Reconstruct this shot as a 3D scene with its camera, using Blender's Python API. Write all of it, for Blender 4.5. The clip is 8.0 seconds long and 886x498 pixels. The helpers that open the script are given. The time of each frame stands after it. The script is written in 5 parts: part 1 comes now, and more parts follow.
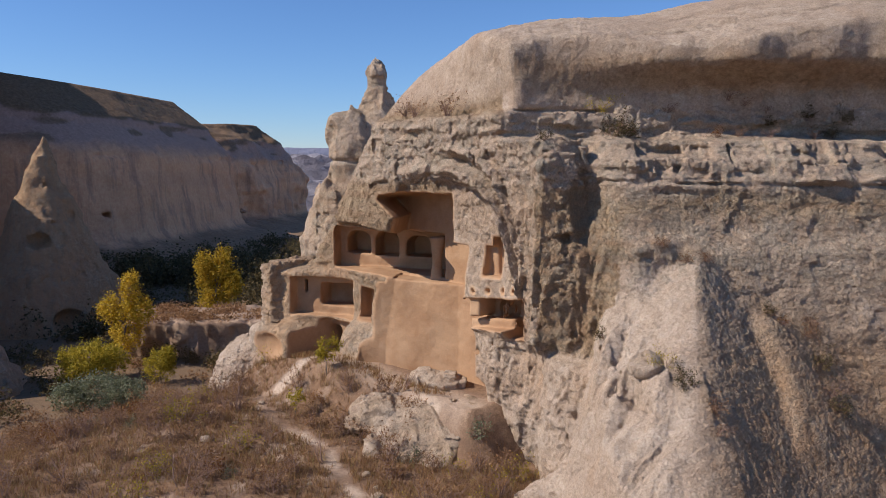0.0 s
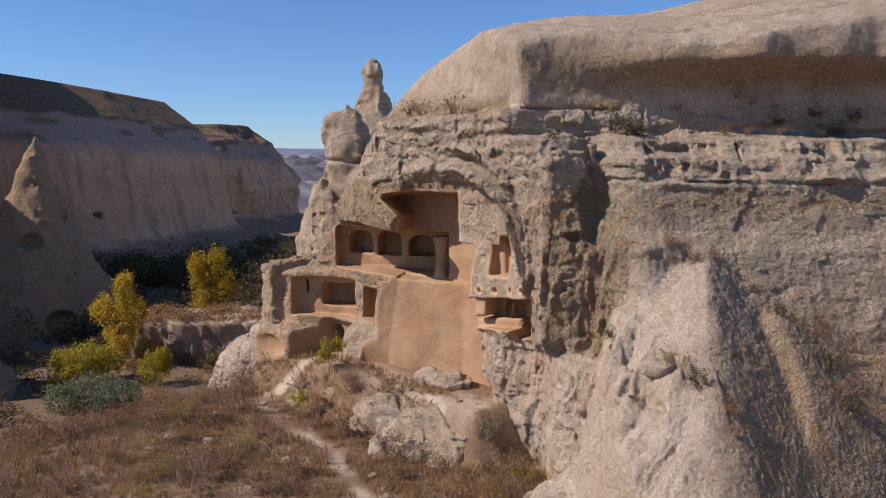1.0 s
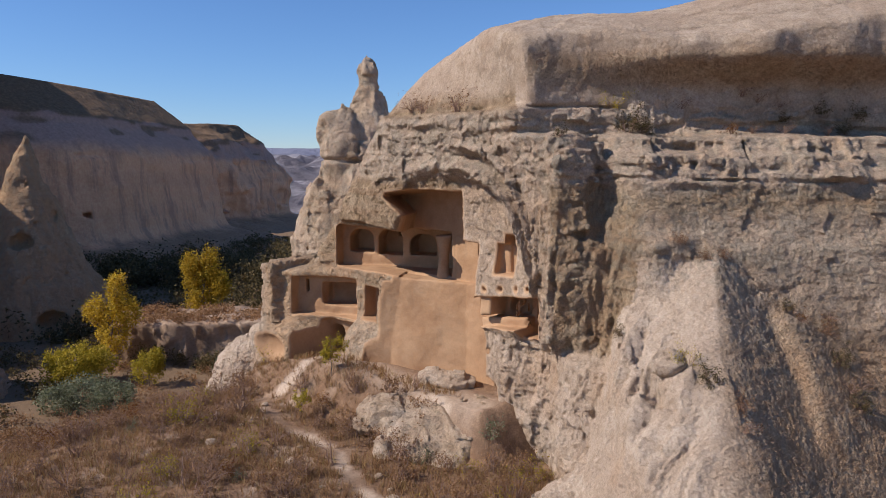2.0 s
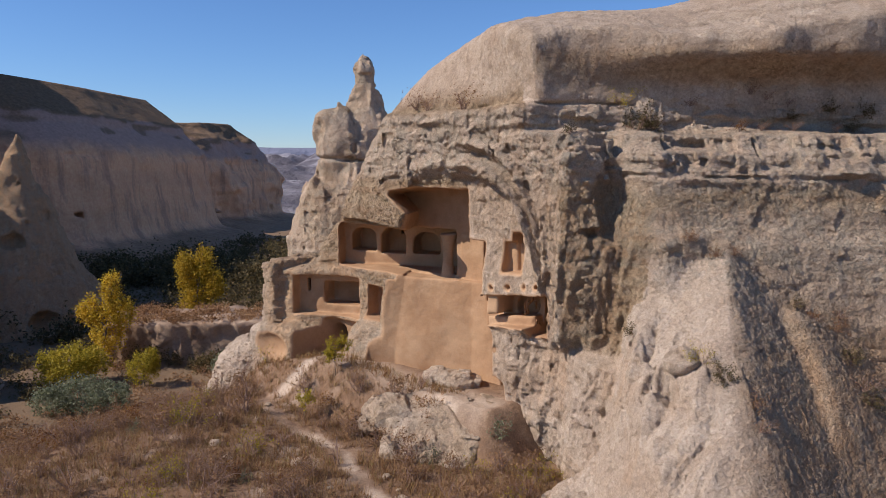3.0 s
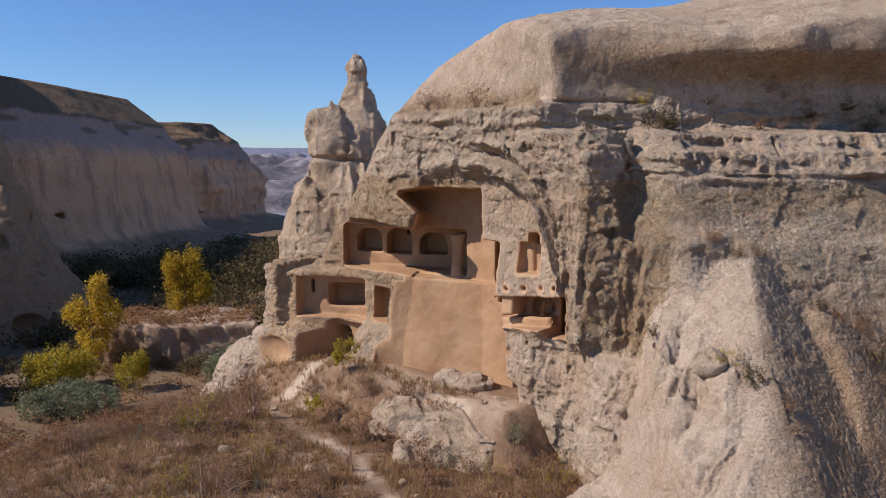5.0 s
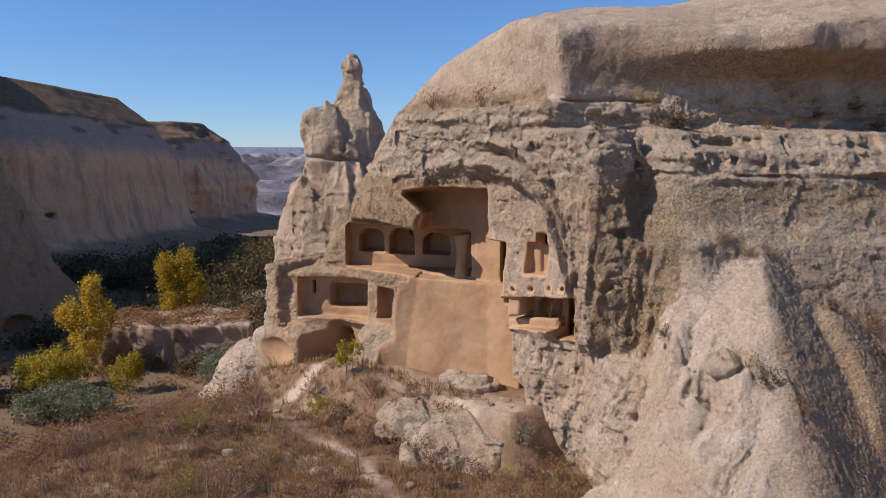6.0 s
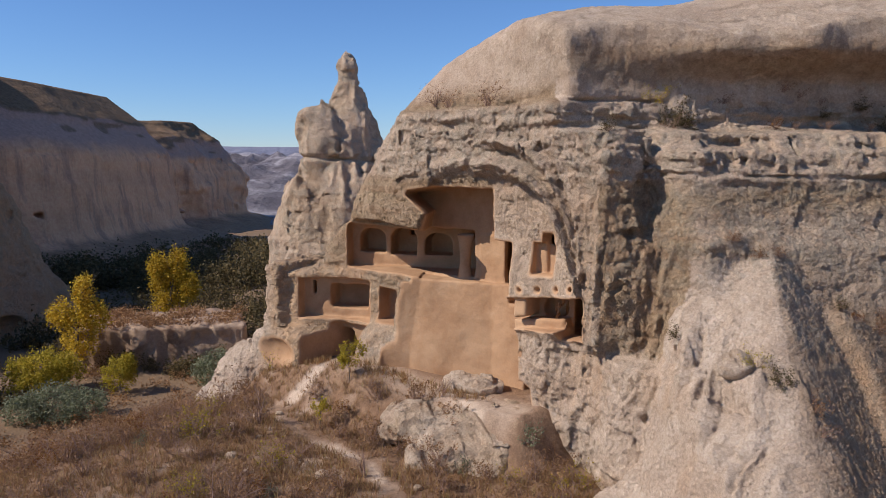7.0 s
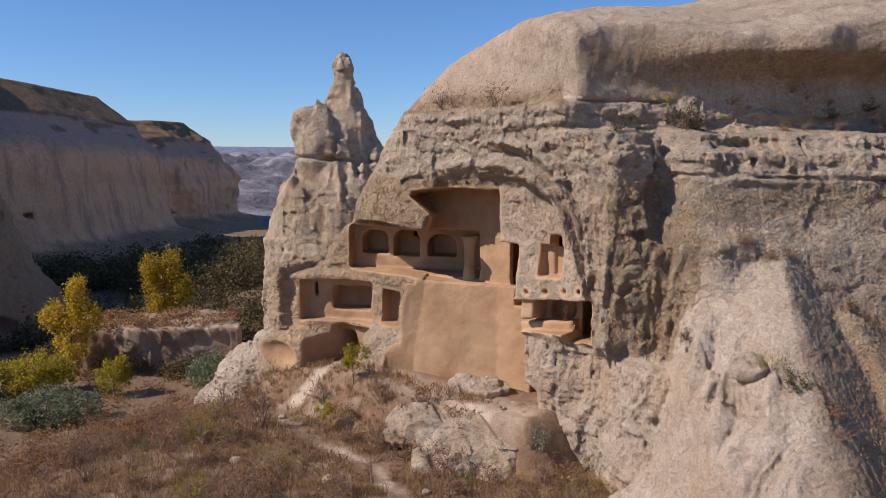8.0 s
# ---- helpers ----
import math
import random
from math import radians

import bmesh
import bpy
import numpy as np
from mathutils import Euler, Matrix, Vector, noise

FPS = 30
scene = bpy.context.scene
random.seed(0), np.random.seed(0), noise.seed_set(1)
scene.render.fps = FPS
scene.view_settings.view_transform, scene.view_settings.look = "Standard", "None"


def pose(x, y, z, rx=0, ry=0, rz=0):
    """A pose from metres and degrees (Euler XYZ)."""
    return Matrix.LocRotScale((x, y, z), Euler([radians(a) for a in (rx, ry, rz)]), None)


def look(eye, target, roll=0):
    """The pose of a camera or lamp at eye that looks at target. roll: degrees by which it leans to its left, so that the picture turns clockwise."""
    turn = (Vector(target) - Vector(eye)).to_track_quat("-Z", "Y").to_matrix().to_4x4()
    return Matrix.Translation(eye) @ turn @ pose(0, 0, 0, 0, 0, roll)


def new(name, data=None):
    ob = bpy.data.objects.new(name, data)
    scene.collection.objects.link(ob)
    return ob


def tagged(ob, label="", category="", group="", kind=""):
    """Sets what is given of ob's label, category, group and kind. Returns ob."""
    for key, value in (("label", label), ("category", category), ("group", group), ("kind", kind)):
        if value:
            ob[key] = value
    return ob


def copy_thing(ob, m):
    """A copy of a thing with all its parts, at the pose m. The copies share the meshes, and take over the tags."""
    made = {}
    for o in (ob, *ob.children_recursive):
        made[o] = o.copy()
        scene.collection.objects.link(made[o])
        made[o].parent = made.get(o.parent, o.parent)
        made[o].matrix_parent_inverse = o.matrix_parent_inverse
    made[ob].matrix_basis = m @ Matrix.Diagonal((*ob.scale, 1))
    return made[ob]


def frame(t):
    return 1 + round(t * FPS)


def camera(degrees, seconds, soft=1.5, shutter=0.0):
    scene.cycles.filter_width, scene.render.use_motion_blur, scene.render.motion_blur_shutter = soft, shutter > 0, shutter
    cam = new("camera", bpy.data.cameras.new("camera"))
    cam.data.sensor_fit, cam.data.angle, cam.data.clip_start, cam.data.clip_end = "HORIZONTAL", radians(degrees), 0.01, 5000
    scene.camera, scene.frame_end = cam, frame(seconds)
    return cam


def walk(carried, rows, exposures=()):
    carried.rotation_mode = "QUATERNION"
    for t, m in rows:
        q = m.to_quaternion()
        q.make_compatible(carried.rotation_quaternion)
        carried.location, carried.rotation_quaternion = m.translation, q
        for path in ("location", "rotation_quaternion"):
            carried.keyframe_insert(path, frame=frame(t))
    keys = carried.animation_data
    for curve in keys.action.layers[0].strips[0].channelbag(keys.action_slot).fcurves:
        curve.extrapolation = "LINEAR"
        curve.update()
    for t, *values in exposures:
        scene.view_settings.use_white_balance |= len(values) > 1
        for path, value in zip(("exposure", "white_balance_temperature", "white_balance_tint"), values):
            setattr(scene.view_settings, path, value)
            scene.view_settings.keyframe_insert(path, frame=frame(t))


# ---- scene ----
cam = camera(62.7, 8.0, soft=0.7)
PATH = [
    (0, (0.0, 0.0, 8.0), (0.0, 1.987, 7.77), -0.0),
    (0.5, (-0.361, 0.096, 7.96), (-0.348, 2.082, 7.73), 0.0),
    (1, (-0.684, 0.232, 7.902), (-0.659, 2.218, 7.674), 0.0),
    (1.5, (-1.017, 0.343, 7.866), (-0.978, 2.33, 7.638), 0.0),
    (3, (-2.035, 0.741, 7.743), (-1.959, 2.727, 7.513), 0.0),
    (3.5, (-2.404, 0.895, 7.707), (-2.315, 2.88, 7.478), 0.0),
    (4, (-2.75, 1.056, 7.693), (-2.649, 3.041, 7.463), 0.1),
    (4.5, (-3.106, 1.217, 7.682), (-2.992, 3.201, 7.453), 0.1),
    (6, (-4.138, 1.732, 7.704), (-3.985, 3.713, 7.473), 0.0),
    (6.5, (-4.478, 1.878, 7.696), (-4.311, 3.858, 7.464), 0.1),
    (7, (-4.816, 2.056, 7.693), (-4.635, 4.034, 7.462), 0.1),
    (7.5, (-5.144, 2.242, 7.715), (-4.951, 4.219, 7.483), 0.1),
    (8, (-5.487, 2.414, 7.737), (-5.28, 4.39, 7.506), 0.1),
]
walk(cam, [(t, look(eye, target, roll)) for t, eye, target, roll in PATH], [(0, 0.27, 5950, 16), (8, 0.27, 5950, 16)])

# ---- sky and sun ----
SUN_AZ, SUN_EL = 256.5, 41.0  # degrees; azimuth clockwise from +y
world = bpy.data.worlds.new("sky")
scene.world = world
world.use_nodes = True
wn = world.node_tree.nodes
sky = wn.new("ShaderNodeTexSky")
sky.sky_type = "NISHITA"
sky.sun_disc = False
sky.sun_elevation = radians(SUN_EL)
sky.sun_rotation = radians(SUN_AZ)
sky.altitude = 1100
sky.air_density = 1.15
sky.dust_density = 0.05
sky.ozone_density = 9.0
world.node_tree.links.new(sky.outputs[0], wn["Background"].inputs[0])
wn["Background"].inputs[1].default_value = 0.095

sun_way = Vector((math.sin(radians(SUN_AZ)) * math.cos(radians(SUN_EL)), math.cos(radians(SUN_AZ)) * math.cos(radians(SUN_EL)), math.sin(radians(SUN_EL))))
sun = new("sun", bpy.data.lights.new("sun", "SUN"))
sun.data.energy = 4.3
sun.data.angle = radians(0.53)
sun.data.color = (1.0, 0.88, 0.72)
sun.matrix_world = look(sun_way * 100, (0, 0, 0))


# ---- materials ----
def material(name, rough=0.9):
    m = bpy.data.materials.new(name)
    m.use_nodes = True
    b = m.node_tree.nodes["Principled BSDF"]
    b.inputs["Roughness"].default_value = rough
    b.inputs["Specular IOR Level"].default_value = 0.25
    return m, m.node_tree.nodes, m.node_tree.links, b


def noise_tex(nodes, links, scale, detail=6, rough=0.6, stretch=None, source=None):
    """A noise texture on the place itself, in metres. stretch: scale by axis."""
    co = nodes.new("ShaderNodeTexCoord")
    t = nodes.new("ShaderNodeTexNoise")
    t.inputs["Scale"].default_value = scale
    t.inputs["Detail"].default_value = detail
    t.inputs["Roughness"].default_value = rough
    out = co.outputs[source or "Object"]
    if stretch:
        mp = nodes.new("ShaderNodeMapping")
        mp.inputs["Scale"].default_value = stretch
        links.new(out, mp.inputs[0])
        out = mp.outputs[0]
    links.new(out, t.inputs["Vector"])
    return t.outputs["Fac"]


def ridged_tex(nodes, links, scale, detail):
    """Sharp ridges and creases."""
    co = nodes.new("ShaderNodeTexCoord")
    t = nodes.new("ShaderNodeTexNoise")
    t.noise_type = "RIDGED_MULTIFRACTAL"
    t.normalize = True
    for k, v in (("Scale", scale), ("Detail", detail), ("Roughness", 0.6), ("Lacunarity", 2.1), ("Offset", 0.9), ("Gain", 2.0), ("Distortion", 0.35)):
        t.inputs[k].default_value = v
    links.new(co.outputs["Object"], t.inputs["Vector"])
    return t.outputs["Fac"]


def ramp(nodes, links, fac, stops):
    r = nodes.new("ShaderNodeValToRGB")
    e = r.color_ramp.elements
    while len(e) < len(stops):
        e.new(0.5)
    for k, (p, c) in zip(e, stops):
        k.position = p
        k.color = (*c, 1) if len(c) == 3 else c
    links.new(fac, r.inputs[0])
    return r.outputs[0]


def blend(nodes, links, fac, a, b, how="MIX"):
    m = nodes.new("ShaderNodeMix")
    m.data_type = "RGBA"
    m.blend_type = how
    for v, i in ((fac, 0), (a, 6), (b, 7)):
        if isinstance(v, (int, float)):
            m.inputs[i].default_value = v
        elif isinstance(v, tuple):
            m.inputs[i].default_value = (*v, 1)
        else:
            links.new(v, m.inputs[i])
    return m.outputs[2]


def attribute(nodes, name):
    a = nodes.new("ShaderNodeAttribute")
    a.attribute_name = name
    return a.outputs["Fac"]


def value(nodes, links, op, a, b):
    m = nodes.new("ShaderNodeMath")
    m.operation = op
    m.use_clamp = False
    for v, i in ((a, 0), (b, 1)):
        if isinstance(v, (int, float)):
            m.inputs[i].default_value = v
        else:
            links.new(v, m.inputs[i])
    return m.outputs[0]


def grey(v):
    return (v, v, v)


def relief(nodes, links, b, heights):
    """Fine relief from several (height, strength, distance)."""
    last = None
    for h, s, d in heights:
        k = nodes.new("ShaderNodeBump")
        if isinstance(s, (int, float)):
            k.inputs["Strength"].default_value = s
        else:
            links.new(s, k.inputs["Strength"])
        k.inputs["Distance"].default_value = d
        links.new(h, k.inputs["Height"])
        if last:
            links.new(last, k.inputs["Normal"])
        last = k.outputs[0]
    links.new(last, b.inputs["Normal"])


def tuff(name):
    """Weathered volcanic tuff. Attributes: carved (cut smooth by tools, ochre), lichen, pale (washed white, plus light
    painted on the spur and upper wall), stain_shade (rust-brown streaks, plus shade painted on the spur).
    """
    m, n, l, b = material(name, 0.95)
    big = noise_tex(n, l, 0.28, 5, 0.55)
    mid = noise_tex(n, l, 1.6, 8, 0.65)
    fine = noise_tex(n, l, 11.0, 6, 0.7)
    grain = noise_tex(n, l, 26, 5, 0.75)
    strata = noise_tex(n, l, 1.0, 5, 0.6, (0.12, 0.12, 2.8))
    streak = noise_tex(n, l, 1.0, 5, 0.6, (1.6, 1.6, 0.12))
    carved, pale = attribute(n, "carved"), attribute(n, "pale")
    col = ramp(n, l, mid, [(0.26, (0.22, 0.135, 0.072)), (0.40, (0.36, 0.24, 0.138)), (0.54, (0.49, 0.345, 0.21)), (0.74, (0.63, 0.48, 0.315))])
    col = blend(n, l, ramp(n, l, big, [(0.42, grey(0.0)), (0.62, grey(0.5))]), col, (0.37, 0.245, 0.148))
    col = blend(n, l, ramp(n, l, strata, [(0.46, grey(0.0)), (0.6, grey(0.4))]), col, (0.49, 0.385, 0.245))
    # washed, pale rock, and light painted on the spur and the upper wall
    wash = ramp(n, l, mid, [(0.28, (0.43, 0.32, 0.225)), (0.48, (0.55, 0.43, 0.315)), (0.74, (0.66, 0.54, 0.415))])
    wash = blend(n, l, ramp(n, l, big, [(0.45, grey(0.0)), (0.62, grey(0.55))]), wash, (0.48, 0.35, 0.245))
    col = blend(n, l, pale, col, wash)
    # lichen: grey-green and dark speckle
    lich = ramp(n, l, noise_tex(n, l, 1.5, 10, 0.72), [(0.47, grey(0.0)), (0.55, grey(0.85))])
    lich = value(n, l, "MULTIPLY", lich, attribute(n, "lichen"))
    col = blend(n, l, lich, col, blend(n, l, fine, (0.19, 0.17, 0.135), (0.40, 0.365, 0.275)))
    # carved
    cut = blend(n, l, ramp(n, l, noise_tex(n, l, 0.8, 6, 0.6), [(0.35, grey(0.0)), (0.7, grey(1.0))]), (0.34, 0.195, 0.10), (0.43, 0.265, 0.142))
    cut = blend(n, l, ramp(n, l, streak, [(0.52, grey(0.0)), (0.7, grey(0.3))]), cut, (0.33, 0.19, 0.105))
    cut = blend(n, l, ramp(n, l, noise_tex(n, l, 0.5, 4, 0.5), [(0.5, grey(0.0)), (0.62, grey(0.5))]), cut, (0.50, 0.33, 0.19))
    col = blend(n, l, carved, col, cut)
    # rust streaks, and shade painted on the spur's right flank
    st = value(n, l, "MULTIPLY", attribute(n, "stain_shade"), ramp(n, l, streak, [(0.36, grey(0.1)), (0.62, grey(0.9))]))
    col = blend(n, l, st, col, (0.50, 0.31, 0.17))
    # small pits and grit
    plain = value(n, l, "SUBTRACT", 1.0, value(n, l, "MULTIPLY", carved, 0.75))
    pit = ramp(n, l, noise_tex(n, l, 5.5, 8, 0.75), [(0.33, grey(0.4)), (0.39, grey(0.0))])
    col = blend(n, l, value(n, l, "MULTIPLY", pit, plain), col, (0.34, 0.24, 0.155))
    col = blend(n, l, value(n, l, "MULTIPLY", plain, 0.5), col, ramp(n, l, fine, [(0.3, grey(0.26)), (0.5, grey(0.5)), (0.7, grey(0.74))]), "OVERLAY")
    col = blend(n, l, value(n, l, "MULTIPLY", plain, 0.3), col, ramp(n, l, grain, [(0.32, grey(0.32)), (0.5, grey(0.5)), (0.68, grey(0.68))]), "OVERLAY")
    l.new(col, b.inputs["Base Color"])
    rough_part = value(n, l, "SUBTRACT", 1.0, value(n, l, "MULTIPLY", carved, 0.98))
    worn = value(n, l, "MULTIPLY", rough_part, value(n, l, "SUBTRACT", 1.0, value(n, l, "MULTIPLY", pale, 0.6)))
    relief(n, l, b, [(ridged_tex(n, l, 1.3, 9), worn, 0.15), (ridged_tex(n, l, 4.0, 7), worn, 0.055), (noise_tex(n, l, 6.0, 10, 0.8), rough_part, 0.085), (fine, rough_part, 0.06),
                     (noise_tex(n, l, 34, 4, 0.7), plain, 0.02)])
    return m


TUFF = tuff("tuff")



# ---- solids: rock is modelled as a field (negative inside) and turned into a mesh ----
LATTICE = np.random.default_rng(7).uniform(-1, 1, 64 ** 3).astype(np.float32)


def lattice_noise(X, Y, Z, size, seed=0):
    """Smooth noise from -1 to 1, with lumps of about that many metres (one value, or one an axis)."""
    sx, sy, sz = size if isinstance(size, tuple) else (size,) * 3
    parts = []
    for c, s, o in ((X, sx, 11.3), (Y, sy, 5.7), (Z, sz, 3.1)):
        q = c / np.float32(s) + np.float32(o + seed * 7.77)
        i = np.floor(q)
        f = q - i
        parts.append((i.astype(np.int64) & 63, (f * f * (3 - 2 * f)).astype(np.float32)))
    (i, fx), (j, fy), (k, fz) = parts
    i2, j2, k2 = (i + 1) & 63, (j + 1) & 63, (k + 1) & 63
    g = lambda a, c, d: LATTICE[(a * 64 + c) * 64 + d]
    lerp = lambda a, c, f: a + (c - a) * f
    low = lerp(lerp(g(i, j, k), g(i2, j, k), fx), lerp(g(i, j2, k), g(i2, j2, k), fx), fy)
    high = lerp(lerp(g(i, j, k2), g(i2, j, k2), fx), lerp(g(i, j2, k2), g(i2, j2, k2), fx), fy)
    return lerp(low, high, fz)


def shards(X, Y, Z, size, seed=0):
    """Broken, angular relief from about -1 to 1: warped blocks, each with a face of its own slant."""
    w = 0.45
    wx, wy, wz = (lattice_noise(X, Y, Z, size[k] * 1.9, seed + k) * size[k] * w for k in range(3))
    q = [(c + d) / np.float32(s) + np.float32(seed * 3.1) for c, d, s in ((X, wx, size[0]), (Y, wy, size[1]), (Z, wz, size[2]))]
    i = [np.floor(c) for c in q]
    key = ((i[0].astype(np.int64) & 63) * 64 + (i[1].astype(np.int64) & 63)) * 64 + (i[2].astype(np.int64) & 63)
    out = LATTICE[key] * np.float32(0.55)
    for k in range(3):
        out = out + (q[k] - i[k] - 0.5) * LATTICE[(key * 7 + 1013 * (k + 1)) % (64 ** 3)]
    return out


def smin(a, b, k):
    h = np.clip(0.5 + 0.5 * (b - a) / k, 0, 1)
    return b + (a - b) * h - k * h * (1 - h)


def smax(a, b, k):
    return -smin(-a, -b, k)


def step(a, b, x):
    t = np.clip((x - a) / (b - a), 0, 1)
    return t * t * (3 - 2 * t)


def hump(x, c, w):
    return np.exp(-(((x - c) / w) ** 2))


def turned(X, Y, cx, cy, deg):
    """Along and outward coordinates of a wall through (cx, cy) that runs at that angle to +x; outward is to its right-hand side."""
    a = radians(deg)
    dx, dy = X - cx, Y - cy
    return dx * math.cos(a) + dy * math.sin(a), dx * math.sin(a) - dy * math.cos(a)


def block(u, n, z, u0, u1, n0, n1, z0, z1, r=0.1):
    """Distance to a box with rounded edges."""
    qx = np.abs(u - (u0 + u1) / 2) - ((u1 - u0) / 2 - r)
    qy = np.abs(n - (n0 + n1) / 2) - ((n1 - n0) / 2 - r)
    qz = np.abs(z - (z0 + z1) / 2) - ((z1 - z0) / 2 - r)
    out = np.sqrt(np.maximum(qx, 0) ** 2 + np.maximum(qy, 0) ** 2 + np.maximum(qz, 0) ** 2)
    return out + np.minimum(np.maximum(np.maximum(qx, qy), qz), 0) - r


def egg(X, Y, Z, c, r):
    k = np.sqrt(((X - c[0]) / r[0]) ** 2 + ((Y - c[1]) / r[1]) ** 2 + ((Z - c[2]) / r[2]) ** 2)
    return (k - 1) * min(r)


def egg_mask(X, Y, cx, cy, rx, ry):
    return np.clip(1 - ((X - cx) / rx) ** 2 - ((Y - cy) / ry) ** 2, 0, 1)


def axis(start, end, fine, before=0.0, after=0.0):
    """Grid lines: fine ones from start to end, then ever coarser ones outward. A whole number of fours."""
    mid = list(np.arange(start, end, fine))
    left, right, s = [], [], fine
    p = mid[0]
    while p > start - before:
        s = min(s * 1.07, 1.2)
        p -= s
        left.append(p)
    p, s = mid[-1], fine
    while p < end + after:
        s = min(s * 1.07, 1.2)
        p += s
        right.append(p)
    a = left[::-1] + mid + right
    while (len(a) - 1) % 4:
        a.append(a[-1] + s)
    return np.array(a, np.float32)


def carve(field, ax, ay, az, margin):
    """The surface of a field: vertices and quads. Evaluates finely only near the surface (naive surface nets)."""
    cx, cy, cz = ax[::4], ay[::4], az[::4]
    gx, gy, gz = np.meshgrid(cx, cy, cz, indexing="ij")
    rough = field(gx.ravel(), gy.ravel(), gz.ravel(), False)[0].reshape(gx.shape)
    nx, ny, nz = len(ax), len(ay), len(az)
    low = np.full(tuple(s - 1 for s in rough.shape), np.inf, np.float32)
    high = -low
    for a in (0, 1):
        for b in (0, 1):
            for c in (0, 1):
                part = rough[a:a + low.shape[0], b:b + low.shape[1], c:c + low.shape[2]]
                low, high = np.minimum(low, part), np.maximum(high, part)
    live = (low < margin) & (high > -margin)
    f = np.empty((nx, ny, nz), np.float32)
    sign = np.where(rough > 0, np.float32(9), np.float32(-9))
    ix, iy, iz = (np.minimum((np.arange(s) + 2) // 4, len(c) - 1) for s, c in ((nx, cx), (ny, cy), (nz, cz)))
    f[:] = sign[np.ix_(ix, iy, iz)]
    need = np.zeros((nx, ny, nz), bool)
    wide = np.repeat(np.repeat(np.repeat(live, 4, 0), 4, 1), 4, 2)
    for a in (0, 1):
        for b in (0, 1):
            for c in (0, 1):
                need[a:a + nx - 1, b:b + ny - 1, c:c + nz - 1] |= wide
    at = np.nonzero(need)
    for lo in range(0, len(at[0]), 400000):
        i, j, k = (v[lo:lo + 400000] for v in at)
        f[i, j, k] = field(ax[i], ay[j], az[k], True)[0]
    inside = f < 0
    every = np.ones((nx - 1, ny - 1, nz - 1), bool)
    some = np.zeros_like(every)
    for a in (0, 1):
        for b in (0, 1):
            for c in (0, 1):
                part = inside[a:a + nx - 1, b:b + ny - 1, c:c + nz - 1]
                every &= part
                some |= part
    cells = np.nonzero(some & ~every)
    i, j, k = cells
    total, count = np.zeros((len(i), 3), np.float64), np.zeros(len(i))
    corner = [(a, b, c) for a in (0, 1) for b in (0, 1) for c in (0, 1)]
    vals = {o: f[i + o[0], j + o[1], k + o[2]] for o in corner}
    axes3 = (ax, ay, az)
    idx = (i, j, k)
    for o in corner:
        for d in range(3):
            if o[d]:
                continue
            p = tuple(1 if e == d else o[e] for e in range(3))
            va, vb = vals[o], vals[p]
            hit = (va < 0) != (vb < 0)
            t = np.where(hit, va / np.where(va == vb, 1, va - vb), 0)
            for e in range(3):
                a0 = axes3[e][idx[e] + o[e]]
                a1 = axes3[e][idx[e] + p[e]]
                total[:, e] += np.where(hit, a0 + (a1 - a0) * t, 0)
            count += hit
    verts = total / count[:, None]
    number = np.full(every.shape, -1, np.int32)
    number[cells] = np.arange(len(i))
    quads = []
    for d in range(3):
        sl0 = [slice(None)] * 3
        sl1 = [slice(None)] * 3
        sl0[d], sl1[d] = slice(0, -1), slice(1, None)
        a, b = inside[tuple(sl0)], inside[tuple(sl1)]
        p = np.nonzero(a != b)
        e1, e2 = (d + 1) % 3, (d + 2) % 3
        ok = (p[e1] > 0) & (p[e2] > 0) & (p[e1] < every.shape[e1]) & (p[e2] < every.shape[e2])
        p = [q[ok] for q in p]
        flip = inside[tuple(p)]
        ring = []
        for s1, s2 in ((-1, -1), (0, -1), (0, 0), (-1, 0)):
            q = list(p)
            q[e1], q[e2] = p[e1] + s1, p[e2] + s2
            ring.append(number[tuple(q)])
        ring = np.stack(ring, 1)
        ring[~flip] = ring[~flip][:, ::-1]
        quads.append(ring[(ring >= 0).all(1)])
    return verts.astype(np.float32), np.concatenate(quads)


def vertex_normals(v, q):
    n = np.cross(v[q[:, 2]] - v[q[:, 0]], v[q[:, 3]] - v[q[:, 1]])
    out = np.zeros_like(v)
    for c in range(4):
        np.add.at(out, q[:, c], n)
    return out / np.maximum(np.linalg.norm(out, axis=1, keepdims=True), 1e-9)


def sheet(name, v, q, mats, normals=None, attributes=None, parent=None):
    """A mesh object from vertex and quad arrays, smooth, with float attributes on its vertices."""
    used = np.unique(q)
    back = np.full(len(v), -1, np.int64)
    back[used] = np.arange(len(used))
    me = bpy.data.meshes.new(name)
    k = q.shape[1]
    me.vertices.add(len(used))
    me.vertices.foreach_set("co", v[used].astype(np.float32).ravel())
    me.loops.add(q.size)
    me.loops.foreach_set("vertex_index", back[q].astype(np.int32).ravel())
    me.polygons.add(len(q))
    me.polygons.foreach_set("loop_start", np.arange(0, q.size, k, dtype=np.int32))
    me.polygons.foreach_set("use_smooth", np.ones(len(q), bool))
    me.update(calc_edges=True)
    for key, val in (attributes or {}).items():
        at = me.attributes.new(key, "FLOAT", "POINT")
        at.data.foreach_set("value", np.clip(val[used], 0, 1).astype(np.float32))
    for m in mats if isinstance(mats, (list, tuple)) else [mats]:
        me.materials.append(m)
    if normals is not None:
        me.normals_split_custom_set_from_vertices(normals[used].tolist())
    ob = new(name, me)
    ob.parent = parent
    return ob



# ---- the cliff with the carved rooms ----
FACE = (-3.2, 38.9, -44.43)     # the dwelling's front: a point on it and its direction
